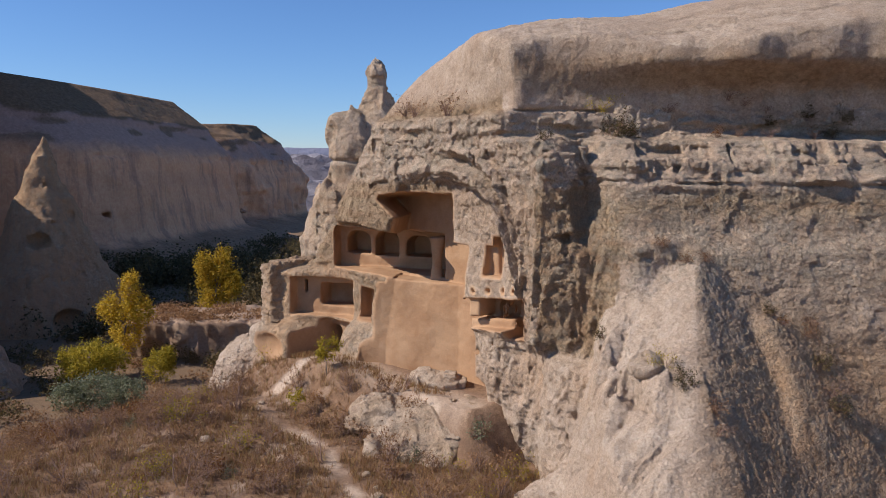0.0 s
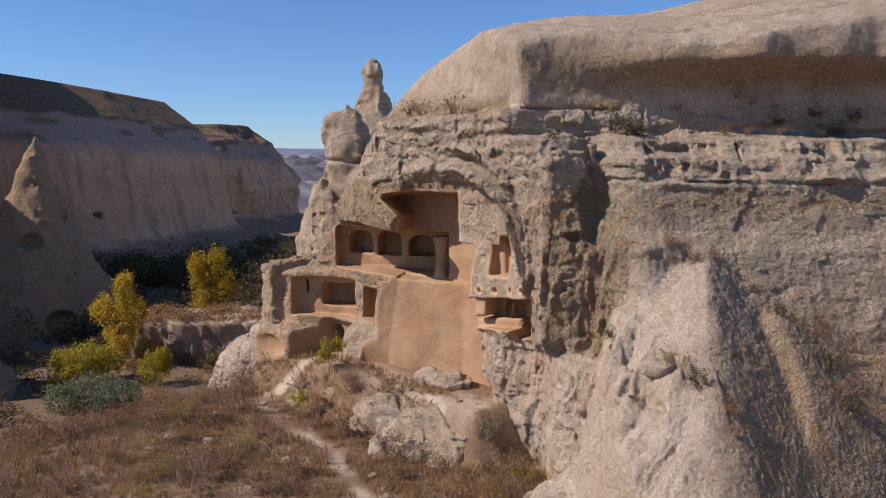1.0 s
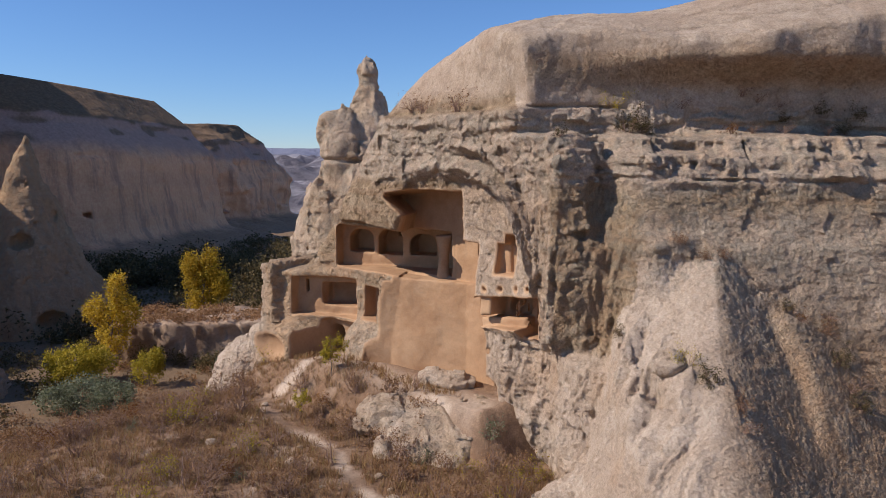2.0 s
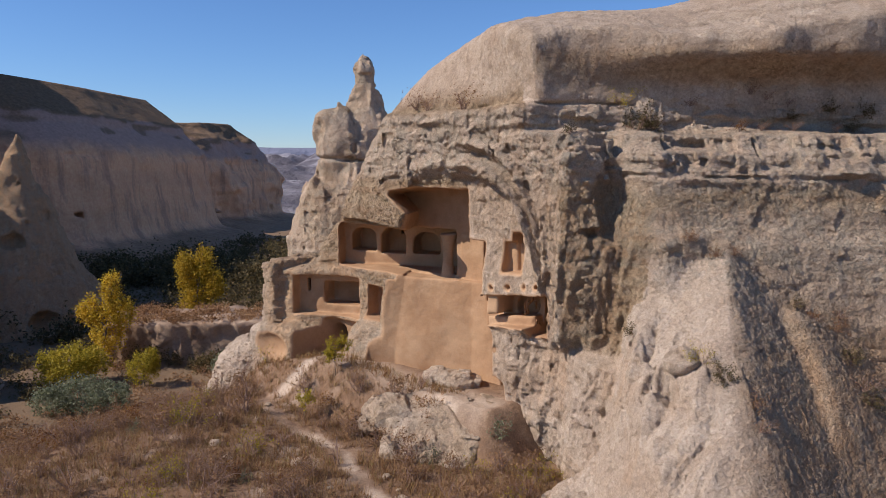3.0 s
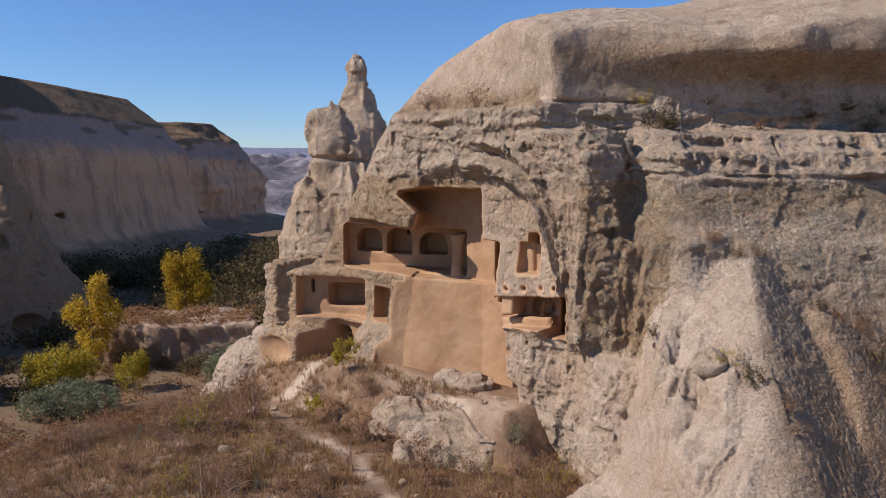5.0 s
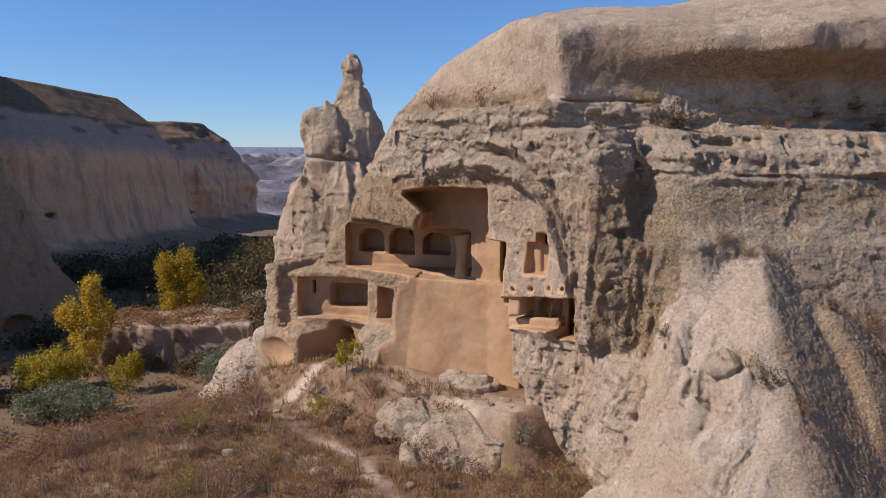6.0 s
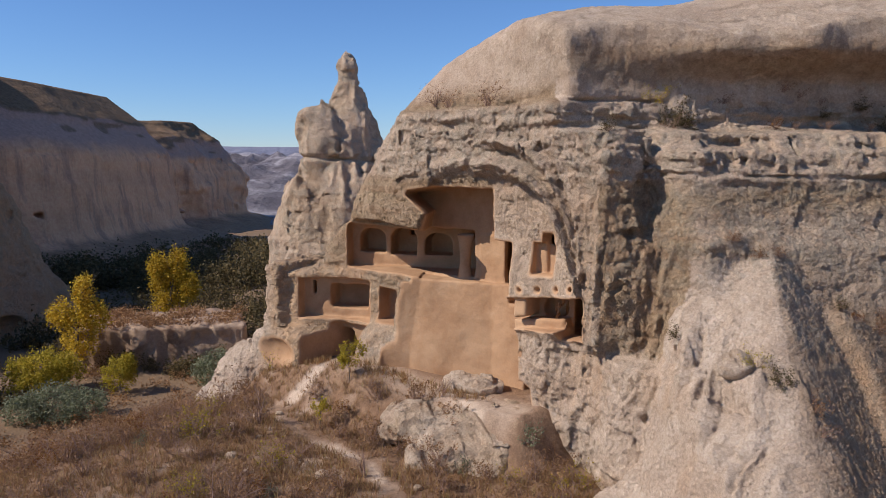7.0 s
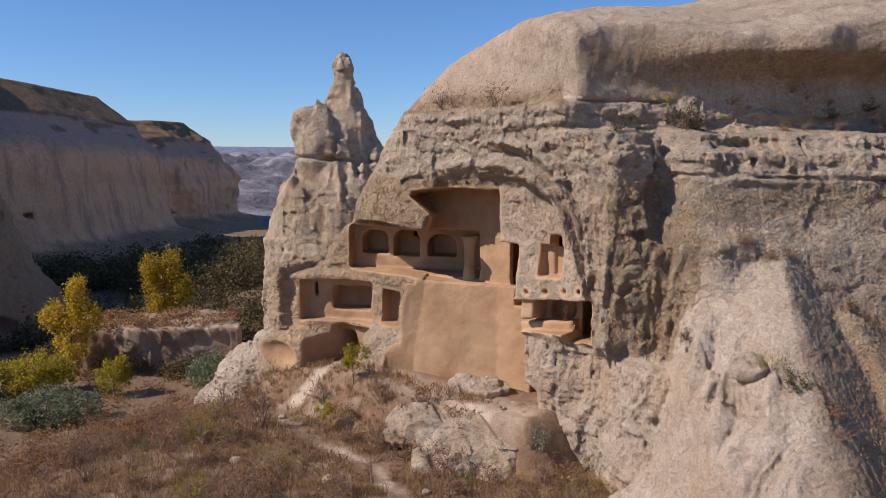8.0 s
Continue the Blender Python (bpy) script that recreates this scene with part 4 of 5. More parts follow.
def boulder_field(c, r, seed):
    def field(X, Y, Z, fine):
        f = egg(X, Y, Z, c, r)
        if fine:
            f = f + shards(X, Y, Z, (r[0] * 1.1, r[0] * 1.1, r[0]), seed) * r[0] * 0.22 + lattice_noise(X, Y, Z, r[0] * 0.4, seed + 1) * r[0] * 0.06
        return f, f
    return field


def loose_rock(name, field, x, y, z, size, label, pale=0.8):
    v, q = carve(field, axis(*x, size), axis(*y, size), axis(*z, size), size * 5)
    w = lattice_noise(*v.T.copy(), 0.8, 70)
    at = {"carved": v[:, 0] * 0, "lichen": 0.2 + 0.2 * w, "pale": pale + 0.2 * w, "stain_shade": v[:, 0] * 0}
    return tagged(sheet(name, v, q, TUFF, vertex_normals(v, q), at), label, "rock")


outcrop = tagged(new("rock_outcrop"), "whitish weathered rock outcrop below the dwelling", "rock")
ov, oq = carve(outcrop_field, axis(-6.4, 5.2, 0.08), axis(29.0, 37.2, 0.08), axis(-7.4, -2.4, 0.08), 0.5)
ow = lattice_noise(*ov.T.copy(), 0.8, 70)
o_face, o_flank = outcrop_planes(*ov.T.copy())
on_flank = step(-0.1, 0.15, o_flank - o_face)
for nm, lb, sel in (("white_face", "washed white sloping face", on_flank[oq].mean(1) < 0.5), ("earthy_flank", "brown earthy flank", on_flank[oq].mean(1) >= 0.5)):
    tagged(sheet(nm, ov, oq[sel], TUFF, vertex_normals(ov, oq), {"carved": ov[:, 0] * 0, "lichen": 0.15 + 0.2 * ow, "pale": (0.6 + 0.35 * ow) * (1 - on_flank), "stain_shade": 0.9 * on_flank}, outcrop), lb)
loose_rock("fallen_slab", slab_field, (-2.2, 1.8), (34.6, 37.2), (-3.8, -2.0), 0.06, "broken pale rock slab at the foot of the wall")
loose_rock("boulder", boulder_field((7.15, 24.95, 0.95), (0.62, 0.55, 0.5), 105), (6.3, 8.0), (24.2, 25.8), (0.2, 1.7), 0.05, "pale boulder resting on the rock spur")


def snap(x, y, z):
    """The nearest place on the cliff's surface."""
    k = int(np.argmin(((cliff_v - (x, y, z)) ** 2).sum(1)))
    return cliff_v[k], cliff_n[k]


def ground_at(x, y):
    return float(ground_height(np.array([float(x)]), np.array([float(y)]))[0])


rng = np.random.default_rng(11)
for _ in range(26):
    x, y = rng.uniform(-12, 2), rng.uniform(25, 38)
    s = rng.uniform(0.10, 0.30)
    loose_rock("stone", boulder_field((x, y, ground_at(x, y) + s * 0.25), (s, s * 0.8, s * 0.6), 110 + int(_)), (x - 1.4 * s, x + 1.4 * s), (y - 1.4 * s, y + 1.4 * s),
               (ground_at(x, y) - s, ground_at(x, y) + 1.2 * s), s / 5, "small pale stone lying on the dry slope", 0.7)


# ---- plants ----
def bark(name, dark, light):
    m, n, l, b = material(name, 0.95)
    l.new(blend(n, l, noise_tex(n, l, 8, 5, 0.7), dark, light), b.inputs["Base Color"])
    return m


def foliage(name, stops, through_light=0.35):
    m, n, l, b = material(name, 0.7)
    g = n.new("ShaderNodeNewGeometry")
    col = ramp(n, l, g.outputs["Random Per Island"], stops)
    ob = n.new("ShaderNodeObjectInfo")
    col = blend(n, l, value(n, l, "MULTIPLY", ob.outputs["Random"], 0.35), col, tuple(c * 0.55 for c in stops[0][1]))
    l.new(col, b.inputs["Base Color"])
    t = n.new("ShaderNodeBsdfTranslucent")
    l.new(col, t.inputs["Color"])
    mix = n.new("ShaderNodeMixShader")
    mix.inputs[0].default_value = through_light
    l.new(b.outputs[0], mix.inputs[1])
    l.new(t.outputs[0], mix.inputs[2])
    l.new(mix.outputs[0], n["Material Output"].inputs["Surface"])
    return m


BARK = bark("bark", (0.10, 0.075, 0.055), (0.22, 0.18, 0.145))
TWIG = bark("dry_twig", (0.19, 0.115, 0.085), (0.37, 0.25, 0.19))
LEAF_YELLOW = foliage("yellow_leaf", [(0.0, (0.34, 0.22, 0.015)), (0.5, (0.58, 0.40, 0.03)), (1.0, (0.74, 0.53, 0.07))], 0.5)
LEAF_LIME = foliage("lime_leaf", [(0.0, (0.24, 0.20, 0.02)), (0.5, (0.46, 0.365, 0.03)), (1.0, (0.64, 0.49, 0.06))], 0.45)
LEAF_GREY = foliage("grey_green_leaf", [(0.0, (0.13, 0.15, 0.075)), (0.5, (0.22, 0.235, 0.135)), (1.0, (0.33, 0.335, 0.21))])
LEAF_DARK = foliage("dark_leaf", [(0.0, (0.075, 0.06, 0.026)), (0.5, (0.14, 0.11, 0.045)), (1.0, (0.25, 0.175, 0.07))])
LEAF_DRY = foliage("dry_leaf", [(0.0, (0.20, 0.105, 0.05)), (0.5, (0.33, 0.19, 0.09)), (1.0, (0.46, 0.285, 0.14))], 0.35)
LEAF_RUST = foliage("rust_leaf", [(0.0, (0.14, 0.055, 0.018)), (0.5, (0.25, 0.11, 0.03)), (1.0, (0.34, 0.19, 0.05))])
GRASS = foliage("dry_grass", [(0.0, (0.19, 0.10, 0.05)), (0.35, (0.32, 0.18, 0.085)), (0.7, (0.43, 0.275, 0.13)), (0.9, (0.40, 0.28, 0.11)), (1.0, (0.30, 0.27, 0.10))], 0.3)


def tubes(a, b, ra, rb):
    """Three-sided tapered twigs from points a to points b."""
    d = b - a
    d = d / np.maximum(np.linalg.norm(d, axis=1, keepdims=True), 1e-6)
    side = np.cross(d, np.where(np.abs(d[:, 2:3]) < 0.9, [[0, 0, 1.0]], [[1.0, 0, 0]]))
    side /= np.linalg.norm(side, axis=1, keepdims=True)
    other = np.cross(d, side)
    v = []
    for p, r in ((a, ra), (b, rb)):
        for k in range(3):
            w = 2 * math.pi * k / 3
            v.append(p + (side * math.cos(w) + other * math.sin(w)) * np.asarray(r)[:, None])
    n = len(a)
    v = np.stack(v, 1).reshape(-1, 3)
    base = np.arange(n)[:, None] * 6
    q = np.concatenate([base + np.array([[k, (k + 1) % 3, 3 + (k + 1) % 3, 3 + k]]) for k in range(3)])
    return v, q


def leaf_quads(p, size, gen, flat=0.0):
    """Small rhombic leaves at random angles."""
    n = len(p)
    d = gen.normal(size=(n, 3))
    d[:, 2] *= 1 - flat
    d /= np.linalg.norm(d, axis=1, keepdims=True)
    e = np.cross(d, gen.normal(size=(n, 3)))
    e /= np.linalg.norm(e, axis=1, keepdims=True)
    s = (size * gen.uniform(0.6, 1.4, n))[:, None]
    v = np.stack([p - d * s, p + e * s * 0.55, p + d * s, p - e * s * 0.55], 1).reshape(-1, 3)
    return v, np.arange(4 * n).reshape(-1, 4)


def grow(gen, start, way, length, radius, levels, kids, wander=0.25, rise=0.15):
    """Branches as lists of segments: from, to, radius, radius; and the tips."""
    segs, tips = [], []
    todo = [(np.array(start, float), np.array(way, float), length, radius, levels)]
    while todo:
        p, d, ln, r, lv = todo.pop()
        steps = 3
        for k in range(steps):
            d = d + gen.normal(size=3) * wander + np.array([0, 0, rise])
            d /= np.linalg.norm(d)
            e = p + d * ln / steps
            r2 = r * 0.8
            segs.append((p, e, r, r2))
            p, r = e, r2
            if lv > 0:
                for _ in range(kids):
                    if gen.random() < 0.75:
                        w = d + gen.normal(size=3) * 0.75
                        todo.append((p.copy(), w / np.linalg.norm(w), ln * gen.uniform(0.45, 0.7), r * 0.6, lv - 1))
        tips.append(p)
    return segs, np.array(tips)


def mesh_of(segs):
    a, b = np.array([s[0] for s in segs]), np.array([s[1] for s in segs])
    return tubes(a, b, np.array([s[2] for s in segs]), np.array([s[3] for s in segs]))


def shrub(name, seed, height, stems, leaf, leaves, label, category="shrub", leaf_size=0.034, twig=None, spread=0.7, group=""):
    """A low bush: many thin stems from one root, some with leaves."""
    gen = np.random.default_rng(seed)
    top = tagged(new(name), label, category, group)
    segs, tips = [], []
    for _ in range(stems):
        w = np.array([gen.normal() * spread, gen.normal() * spread, 1.0])
        s, t = grow(gen, (gen.normal() * 0.08, gen.normal() * 0.08, -0.05), w / np.linalg.norm(w), height * gen.uniform(0.6, 1.0), 0.016 * height + 0.006, 2, 1, 0.22, 0.05)
        segs += s
        tips.append(t)
    v, q = mesh_of(segs)
    sheet("branchwork", v, q, twig or TWIG, parent=top)
    if leaves:
        ends = np.array([s[1] for s in segs])
        p = ends[gen.integers(0, len(ends), leaves)] + gen.normal(size=(leaves, 3)) * 0.07 * height
        p[:, 2] = np.maximum(p[:, 2], 0.02)
        v, q = leaf_quads(p, leaf_size, gen)
        sheet("foliage", v, q, leaf, parent=top)
    return top


def tree(name, seed, height, lobes, leaf, leaves, leaf_size, label, trunk=0.16, clump=0.5):
    """A tree: tapered trunk, limbs that reach into the lobes of the crown, and a crown of leaf clumps with gaps. lobes: (x, y, z, rx, rz, share)."""
    gen = np.random.default_rng(seed)
    top = tagged(new(name), label, "tree")
    segs = []
    p = np.array([0, 0, -0.2])
    for k in range(7):
        e = np.array([gen.normal() * 0.02 * height, gen.normal() * 0.02 * height, height * 0.8 * (k + 1) / 7])
        segs.append((p, e, trunk * (1 - k / 8), trunk * (1 - (k + 1) / 8)))
        p = e
    v, q = mesh_of(segs)
    sheet("trunk", v, q, BARK, parent=top)
    limbs, pts = [], []
    for x, y, z, rx, rz, share in lobes:
        root = np.array([0, 0, max(0.15 * height, z - rz)])
        s, t = grow(gen, root, np.array([x, y, z - root[2] + 0.3]) / np.linalg.norm([x, y, z - root[2] + 0.3]), rz * 1.3, trunk * 0.4, 2, 2, 0.12, 0.2)
        limbs += s
        m = max(6, int(leaves * share / 28))
        c = gen.normal(size=(m, 3))
        c /= np.linalg.norm(c, axis=1, keepdims=True)
        c *= gen.uniform(0.25, 1.0, (m, 1)) ** 0.5
        c = c * (rx, rx, rz) + (x, y, z)
        pts.append(c[gen.integers(0, m, int(leaves * share))] + gen.normal(size=(int(leaves * share), 3)) * clump * np.array([0.6, 0.6, 0.8]))
    v, q = mesh_of(limbs)
    sheet("branchwork", v, q, BARK, parent=top)
    v, q = leaf_quads(np.concatenate(pts), leaf_size, gen)
    sheet("crown", v, q, leaf, parent=top)
    return top


def put(thing, x, y, z=None, turn=0.0, scale=1.0):
    thing.matrix_basis = pose(x, y, ground_at(x, y) if z is None else z, 0, 0, turn) @ Matrix.Scale(scale, 4)
    return thing


# valley trees and bushes
put(tree("poplar", 21, 13.5, [(-1.6, 0, 9.5, 1.7, 3.0, 0.3), (0.9, 0.3, 10.3, 1.5, 3.0, 0.26), (2.5, -0.3, 7.6, 1.4, 2.4, 0.2), (-0.6, 0, 5.2, 2.4, 2.6, 0.24)], LEAF_YELLOW, 9500, 0.17,
         "tall poplar with yellow autumn leaves on the valley floor", 0.22, 0.55), -35.0, 111.4)
put(tree("poplar", 22, 12.5, [(1.2, 0, 9.8, 1.1, 2.4, 0.22), (-1.6, 0, 7.2, 1.4, 1.8, 0.2), (2.6, 0, 7.4, 1.3, 1.9, 0.18), (0.4, 0, 5.0, 2.2, 3.6, 0.4)], LEAF_YELLOW, 7500, 0.15,
         "poplar with sparse golden leaves beside the shaded cone", 0.2, 0.5), -41.0, 91.5)
put(tree("bush", 23, 4.6, [(0, 0, 3.0, 3.2, 1.7, 0.6), (1.8, 0.4, 2.6, 2.2, 1.4, 0.25), (-1.6, 0, 1.5, 2.2, 1.2, 0.15)], LEAF_LIME, 10000, 0.12, "round bush with yellow-green leaves in the valley", 0.1, 0.35), -41.8, 84.0, None, 0, 1.1)
put(tree("bush", 24, 3.4, [(0, 0, 1.4, 2.6, 1.2, 0.5), (2.4, -0.3, 1.2, 1.9, 1.1, 0.25), (-1.8, -0.6, 1.1, 1.6, 1.0, 0.25)], LEAF_GREY, 9000, 0.09, "wide grey-green bush at the edge of the slope", 0.08, 0.3), -37.3, 76.0, None, 0, 1.35)
put(tree("bush", 25, 4.4, [(0, 0, 2.2, 1.9, 1.9, 0.6), (0.9, 0, 3.2, 0.9, 1.3, 0.4)], LEAF_LIME, 6000, 0.10, "upright lime-yellow bush in the valley", 0.08, 0.3), -33.5, 84.0)
put(tree("bush", 26, 4.5, [(0, 0, 2.2, 2.6, 2.0, 1.0)], LEAF_GREY, 5000, 0.13, "green bush behind the cliff's toe", 0.1, 0.4), -23.0, 84.0)
put(tree("young_tree", 27, 2.3, [(0.1, 0, 1.5, 0.62, 0.6, 0.6), (-0.35, 0, 1.15, 0.45, 0.4, 0.2), (0.5, 0, 1.8, 0.4, 0.45, 0.2)], LEAF_LIME, 1500, 0.05, "young tree with thin yellow-green leaves before the carved rooms", 0.035, 0.13), -6.3, 38.0)
put(tree("young_tree", 28, 1.5, [(0, 0, 0.95, 0.45, 0.45, 1.0)], LEAF_LIME, 700, 0.045, "small yellowing sapling on the slope", 0.025, 0.12), -7.6, 36.4)

# bare and half-dead shrubs over the slope
KINDS = [
    shrub("dry_shrub", 31, 0.9, 9, LEAF_DRY, 260, "grey-brown leafless shrub on the dry slope", group="shrubs on the slope"),
    shrub("dry_shrub", 32, 0.7, 11, LEAF_DRY, 420, "low brown shrub with a few dead leaves", group="shrubs on the slope"),
    shrub("dry_shrub", 33, 1.1, 7, LEAF_DRY, 90, "thin bare twiggy shrub on the dry slope", group="shrubs on the slope", spread=0.5),
    shrub("dry_shrub", 34, 0.6, 12, LEAF_GREY, 380, "small grey-green shrub among dry grass", group="shrubs on the slope"),
    shrub("dry_shrub", 35, 0.65, 10, LEAF_RUST, 380, "small rust-brown autumn shrub", group="shrubs on the slope"),
    shrub("dry_shrub", 36, 0.8, 10, LEAF_LIME, 300, "small shrub with yellow-green leaves", group="shrubs on the slope"),
]
used = set()
gen = np.random.default_rng(5)
spots = []
while len(spots) < 285:
    x, y = gen.uniform(-30, 4.2), gen.uniform(22.5, 50)
    u, n = (float(c[0]) for c in turned(np.array([x]), np.array([y]), *FACE))
    if (n < 1.6 and u > -11) or line_distance(np.array([x]), np.array([y]), PATH_LINE)[0] < 1.1 or (-1.4 < x < 2.4 and 30.0 < y < 34.0 and gen.random() < 0.85) or x > 0.35 * y - 6.6:
        continue
    spots.append((x, y))
for x, y in spots:
    k = int(gen.choice(6, p=[0.32, 0.29, 0.17, 0.05, 0.11, 0.06]))
    m = pose(x, y, ground_at(x, y), gen.uniform(-8, 8), gen.uniform(-8, 8), gen.uniform(0, 360))
    s = gen.uniform(0.75, 1.65)
    if k in used:
        ob = copy_thing(KINDS[k], m)
    else:
        used.add(k)
        ob = KINDS[k]
    ob.matrix_basis = m @ Matrix.Scale(s, 4)

# shrubs that hide the outcrop's foot
for k, x, y, s in ((1, -3.9, 33.4, 1.3), (0, -3.0, 32.6, 1.2), (1, -2.1, 32.2, 1.3), (3, -1.2, 31.3, 1.1), (0, -4.6, 34.2, 1.2), (1, -0.4, 30.5, 1.2), (5, 0.4, 30.0, 0.9), (0, 1.4, 30.3, 1.2), (1, 2.3, 30.0, 1.3), (5, 3.2, 29.6, 1.1), (5, 2.6, 29.2, 0.9)):
    m = pose(x, y, ground_at(x, y), 0, 0, gen.uniform(0, 360)) @ Matrix.Scale(s, 4)
    copy_thing(KINDS[k], m).matrix_basis = m

# bare saplings
for i, (x, y, h) in enumerate(((-10.4, 36.1, 2.0), (-5.4, 31.0, 1.7), (-17.6, 36.5, 1.4), (-13.0, 40.5, 1.6), (-1.8, 34.9, 1.2), (-15.5, 28.5, 1.5), (-10.5, 28.2, 1.6))):
    put(shrub("bare_sapling", 41 + i, h, 3, LEAF_DRY, 30, "leafless sapling with fine grey branches on the slope", "sapling", spread=0.22), x, y)

# a dead branch lying above the outcrop
branch_gen = np.random.default_rng(63)
branch = tagged(new("fallen_branch"), "dead grey forked branch lying on the rocky bank", "branch")
branch_segs, _ = grow(branch_gen, (0, 0, 0.12), (0.85, -0.45, 0.05), 1.9, 0.06, 2, 1, 0.12, -0.02)
branch_v, branch_q = mesh_of(branch_segs)
sheet("branchwork", branch_v, branch_q, BARK, parent=branch)
put(branch, -3.2, 35.0)

# plants that hold on to the rock
ROCK_PLANTS = [
    (-2.0, 37.6, 10.6, 1.0, 0), (-1.4, 36.7, 10.5, 0.9, 0), (0.15, 34.9, 10.5, 1.1, 0),
    (7.3, 31.3, 9.2, 1.0, 3), (7.9, 31.5, 9.2, 0.8, 3), (6.75, 32.3, 10.2, 0.7, 5), (4.1, 29.4, 9.3, 0.5, 3),
    (7.8, 24.7, 0.8, 0.6, 5), (8.25, 23.9, 0.4, 0.7, 3), (8.65, 23.3, -0.1, 0.7, 1), (8.85, 22.9, -0.9, 0.6, 0), (6.1, 27.3, 1.4, 0.45, 3),
    (12.4, 27.3, 2.4, 0.45, 3), (12.9, 27.0, 2.1, 0.5, 4), (9.4, 27.7, 4.3, 0.5, 1), (8.45, 28.1, 4.8, 0.5, 1), (10.0, 27.7, 4.3, 0.45, 1),
    (13.9, 27.1, 1.5, 0.7, 1), (14.2, 26.5, 0.5, 0.7, 3), (14.3, 25.9, -0.4, 0.8, 0), (14.5, 25.6, -0.9, 0.7, 3), (14.1, 27.4, 1.9, 0.6, 0),
    (12.2, 32.0, 10.7, 0.6, 0), (13.0, 32.0, 10.6, 0.5, 0), (9.8, 32.1, 10.2, 0.5, 0), (14.0, 32.0, 9.9, 0.5, 3), (15.7, 31.9, 10.0, 0.6, 3), (17.3, 31.8, 9.9, 0.6, 3),
    (13.6, 32.2, 10.2, 0.5, 0), (13.8, 30.9, 9.2, 0.5, 0), (15.5, 30.9, 9.2, 0.6, 0), (11.6, 31.0, 9.2, 0.6, 4), (16.5, 31.2, 9.3, 0.6, 3), (12.6, 31.2, 9.2, 0.5, 0),
]
ROCK_KINDS = {
    0: shrub("rock_shrub", 51, 0.8, 9, LEAF_DRY, 140, "bare tangled shrub rooted in a crack of the cliff", group="shrubs on the rock"),
    1: shrub("rock_shrub", 52, 0.7, 10, LEAF_DRY, 420, "dry brown tuft growing on the rock", group="shrubs on the rock"),
    3: shrub("rock_shrub", 53, 0.7, 10, LEAF_DARK, 700, "dark olive shrub growing on a rock ledge", group="shrubs on the rock"),
    4: shrub("rock_shrub", 54, 0.6, 9, LEAF_RUST, 350, "rust-coloured shrub on the rock ledge", group="shrubs on the rock"),
    5: shrub("rock_shrub", 55, 0.8, 9, LEAF_LIME, 420, "yellow-green shrub growing on the rock", group="shrubs on the rock"),
}
used = set()
for x, y, z, s, k in ROCK_PLANTS:
    p, nn = snap(x, y, z)
    up = (Vector(nn.tolist()) * 0.6 + Vector((0, 0, 1))).to_track_quat("Z", "Y").to_matrix().to_4x4()
    m = Matrix.Translation(p.tolist()) @ up @ pose(0, 0, 0, 0, 0, gen.uniform(0, 360)) @ Matrix.Scale(s * 1.25, 4)
    if k in used:
        ob = copy_thing(ROCK_KINDS[k], m)
    else:
        used.add(k)
        ob = ROCK_KINDS[k]
    ob.matrix_basis = m


def grass_mesh(name, n, area, keep, height, label, seed, mat, width=0.012, blades=7):
    """Tufts of dry blades over the ground."""
    gen = np.random.default_rng(seed)
    x, y = gen.uniform(area[0], area[1], n), gen.uniform(area[2], area[3], n)
    ok = keep(x, y, gen)
    x, y = x[ok], y[ok]
    z = ground_height(x, y)
    c = np.repeat(np.stack([x, y, z], 1), blades, 0)
    m = len(c)
    c[:, :2] += gen.normal(size=(m, 2)) * 0.07
    lean = gen.normal(size=(m, 2)) * 0.35
    h = height * gen.uniform(0.4, 1.2, m)
    a = gen.uniform(0, 2 * math.pi, m)
    w = np.stack([np.cos(a), np.sin(a), 0 * a], 1) * width
    tip = c + np.concatenate([lean * h[:, None], h[:, None]], 1)
    v = np.stack([c - w, c + w, tip + w * 0.25, tip - w * 0.25], 1).reshape(-1, 3)
    q = np.arange(4 * m).reshape(-1, 4)
    me = sheet(name, v, q, mat)
    return tagged(me, label, "grass", kind="stuff")


def slope_only(x, y, gen):
    u, n = turned(x, y, *FACE)
    return ((n > 0.8) | (u < -11)) & (line_distance(x, y, PATH_LINE) + gen.uniform(-0.25, 0.25, len(x)) > 0.4) & (x < 0.35 * y - 6.4) & (egg_mask(x, y, 0.6, 32.2, 2.2, 1.9) < 0.15) & (lattice_noise(x, y, x * 0, 2.4, 33) + gen.uniform(-0.6, 0.6, len(x)) > -0.25)


grass_mesh("dry_grass", 46000, (-40, 5, 20, 62), slope_only, 0.34, "dry tan and brown grass tufts over the slope", 61, GRASS)


def thicket(name, centres, leaf, n, size, label, seed, base=None):
    """A mass of shrubs too dense to count."""
    gen = np.random.default_rng(seed)
    pts = []
    for x, y, r, h in centres:
        m = int(n * r * h)
        low = ground_at(x, y) if base is None else base
        c = gen.normal(size=(40, 3)) * (r * 0.55, r * 0.55, h * 0.3) + (x, y, low + h * 0.45)
        p = c[gen.integers(0, 40, m)] + gen.normal(size=(m, 3)) * 0.25 * h * 0.6
        p[:, 2] = np.maximum(p[:, 2], low + 0.05)
        pts.append(p)
    v, q = leaf_quads(np.concatenate(pts), size, gen)
    return tagged(sheet(name, v, q, leaf), label, "thicket", kind="stuff")


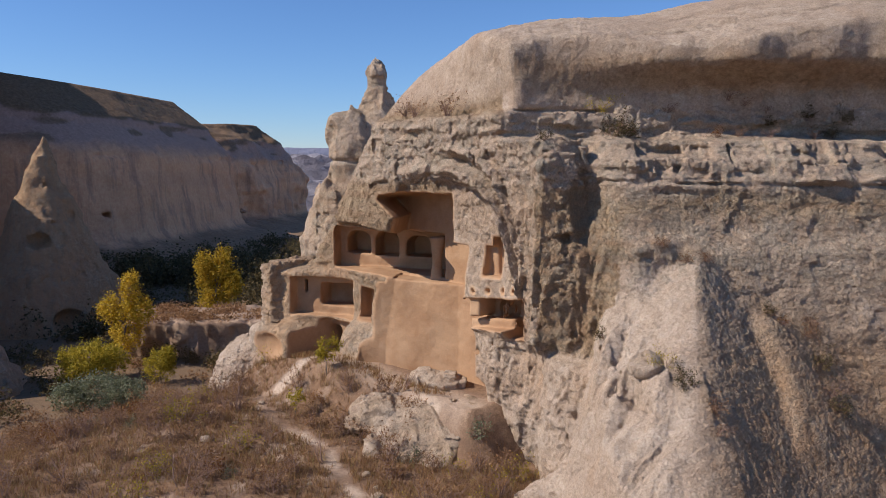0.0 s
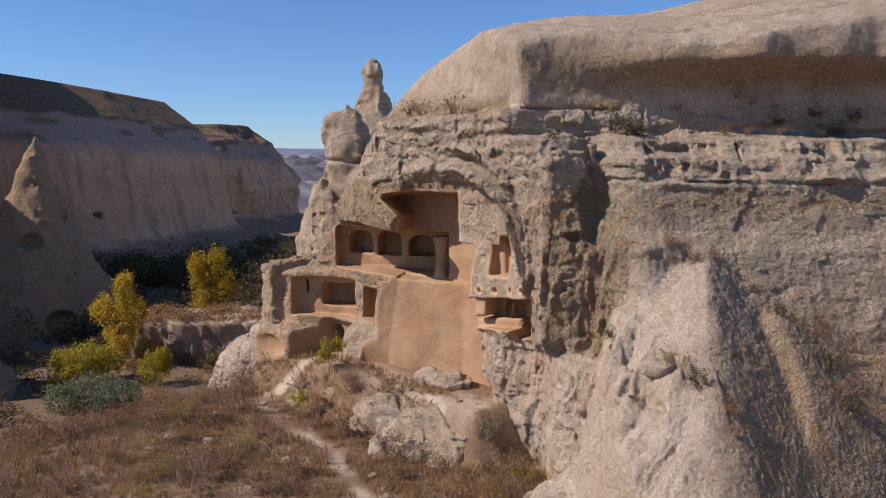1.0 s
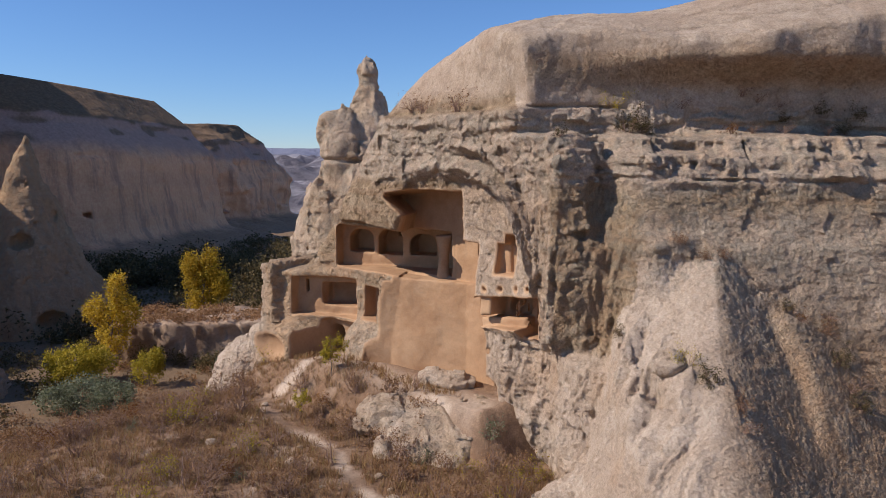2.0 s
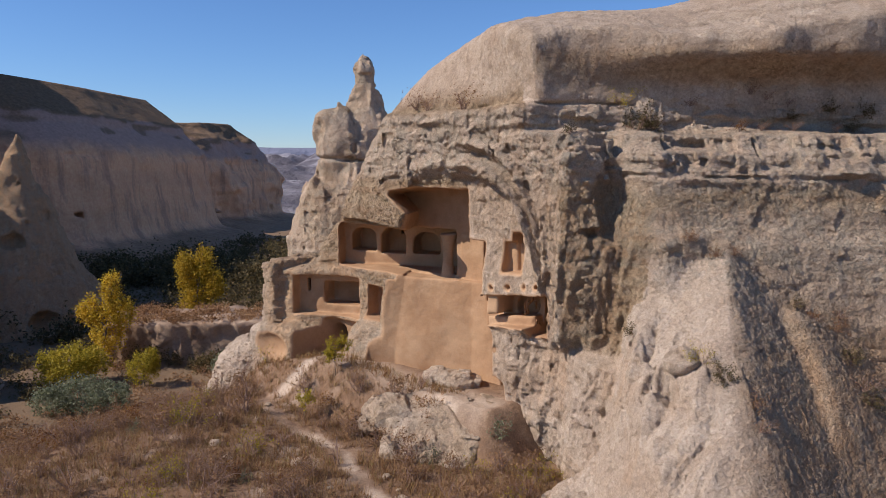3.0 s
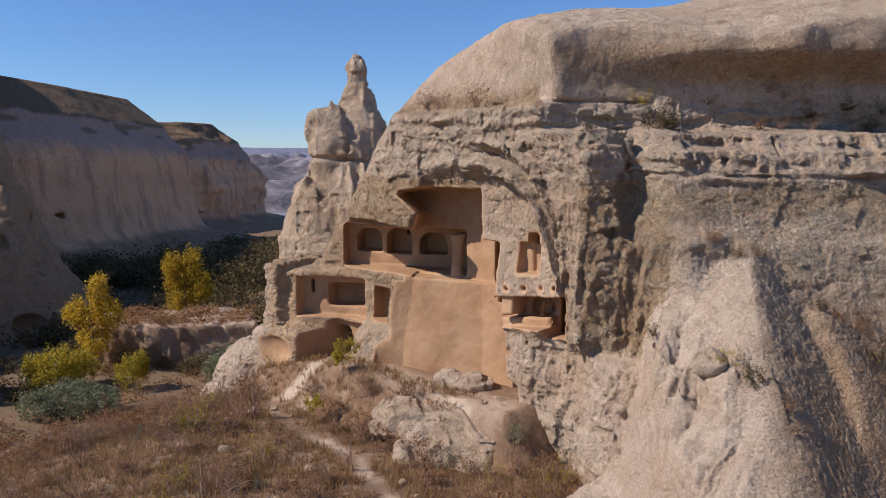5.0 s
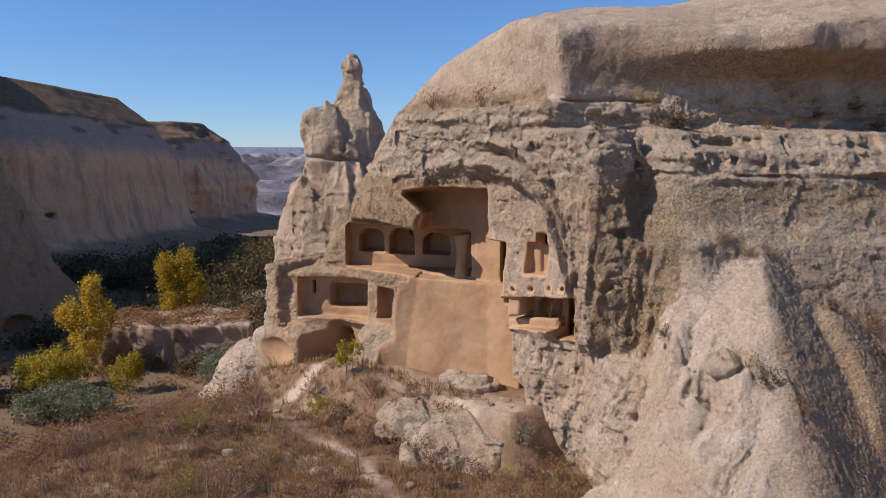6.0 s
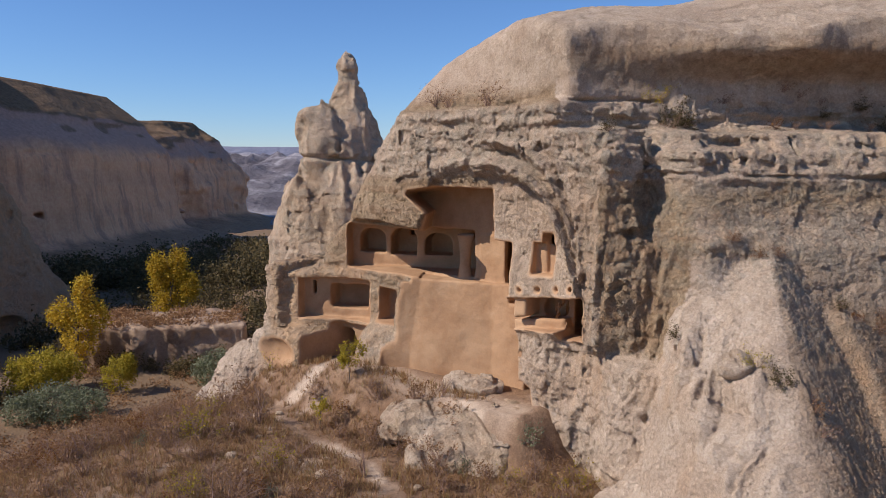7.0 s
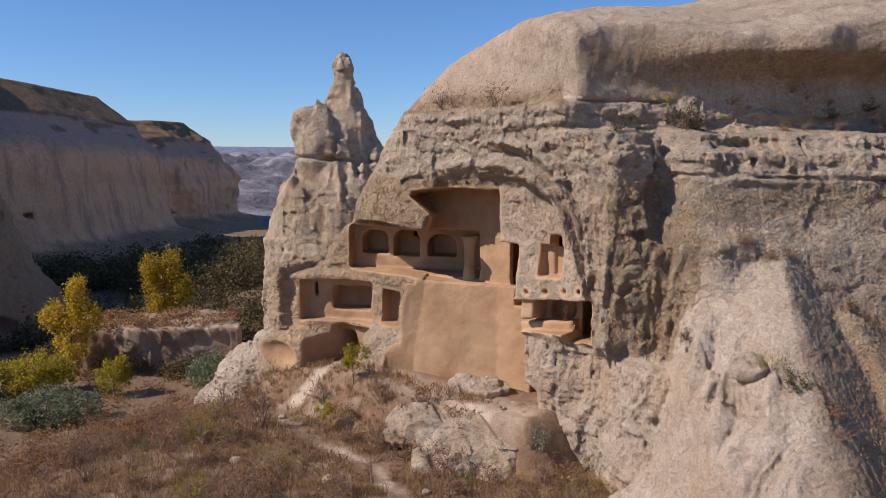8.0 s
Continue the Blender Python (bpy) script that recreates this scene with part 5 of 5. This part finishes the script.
gen = np.random.default_rng(77)
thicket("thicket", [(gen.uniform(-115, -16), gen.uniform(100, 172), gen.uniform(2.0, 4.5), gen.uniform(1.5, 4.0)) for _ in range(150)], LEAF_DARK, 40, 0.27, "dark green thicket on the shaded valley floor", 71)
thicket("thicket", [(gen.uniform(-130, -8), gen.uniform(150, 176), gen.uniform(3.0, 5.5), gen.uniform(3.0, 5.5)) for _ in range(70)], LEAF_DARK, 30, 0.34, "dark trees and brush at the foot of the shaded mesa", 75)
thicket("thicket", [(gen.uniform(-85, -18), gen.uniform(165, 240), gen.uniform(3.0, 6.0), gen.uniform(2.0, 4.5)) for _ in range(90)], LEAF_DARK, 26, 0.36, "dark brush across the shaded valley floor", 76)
thicket("thicket", [(gen.uniform(-36, -14), gen.uniform(95, 112), gen.uniform(1.5, 3.0), gen.uniform(1.4, 2.6)) for _ in range(22)], LEAF_DARK, 90, 0.17, "olive and brown bushes along the valley terrace", 72)
thicket("thicket", [(gen.uniform(-52, -24), gen.uniform(52, 76), gen.uniform(0.8, 1.8), gen.uniform(0.6, 1.3)) for _ in range(40)], LEAF_DRY, 220, 0.10, "brown scrub running down into the valley", 73)
thicket("thicket", [(gen.uniform(-48, -26), gen.uniform(60, 74), gen.uniform(0.6, 1.2), gen.uniform(0.4, 0.9)) for _ in range(16)], LEAF_RUST, 260, 0.08, "rust-coloured low scrub below the slope", 74)
thicket("thicket", [(gen.uniform(-41, -23), gen.uniform(95, 104), gen.uniform(0.8, 1.8), gen.uniform(0.5, 1.1)) for _ in range(46)], LEAF_DRY, 160, 0.13, "tan brush and dry grass on the terrace", 78, -12.7)
thicket("thicket", [(gen.uniform(-40, -23), gen.uniform(91, 94), gen.uniform(0.8, 1.6), gen.uniform(1.0, 2.6)) for _ in range(16)], LEAF_DARK, 120, 0.14, "dark bushes at the foot of the earth bank", 79)
thicket("thicket", [(gen.uniform(-44, -20), gen.uniform(58, 92), gen.uniform(0.8, 1.7), gen.uniform(0.5, 1.3)) for _ in range(90)], LEAF_DRY, 110, 0.12, "brown brush over the valley floor below the slope", 80)
thicket("thicket", [(gen.uniform(-27, -18), gen.uniform(38, 48), gen.uniform(0.5, 1.1), gen.uniform(0.4, 0.8)) for _ in range(20)], LEAF_RUST, 420, 0.055, "orange and rust-brown scrub at the edge of the slope", 81)
thicket("thicket", [(gen.uniform(-62, -42), gen.uniform(66, 98), gen.uniform(1.2, 2.4), gen.uniform(0.8, 1.8)) for _ in range(60)], LEAF_DARK, 70, 0.16, "dark low brush in the shaded hollow beside the cones", 82)
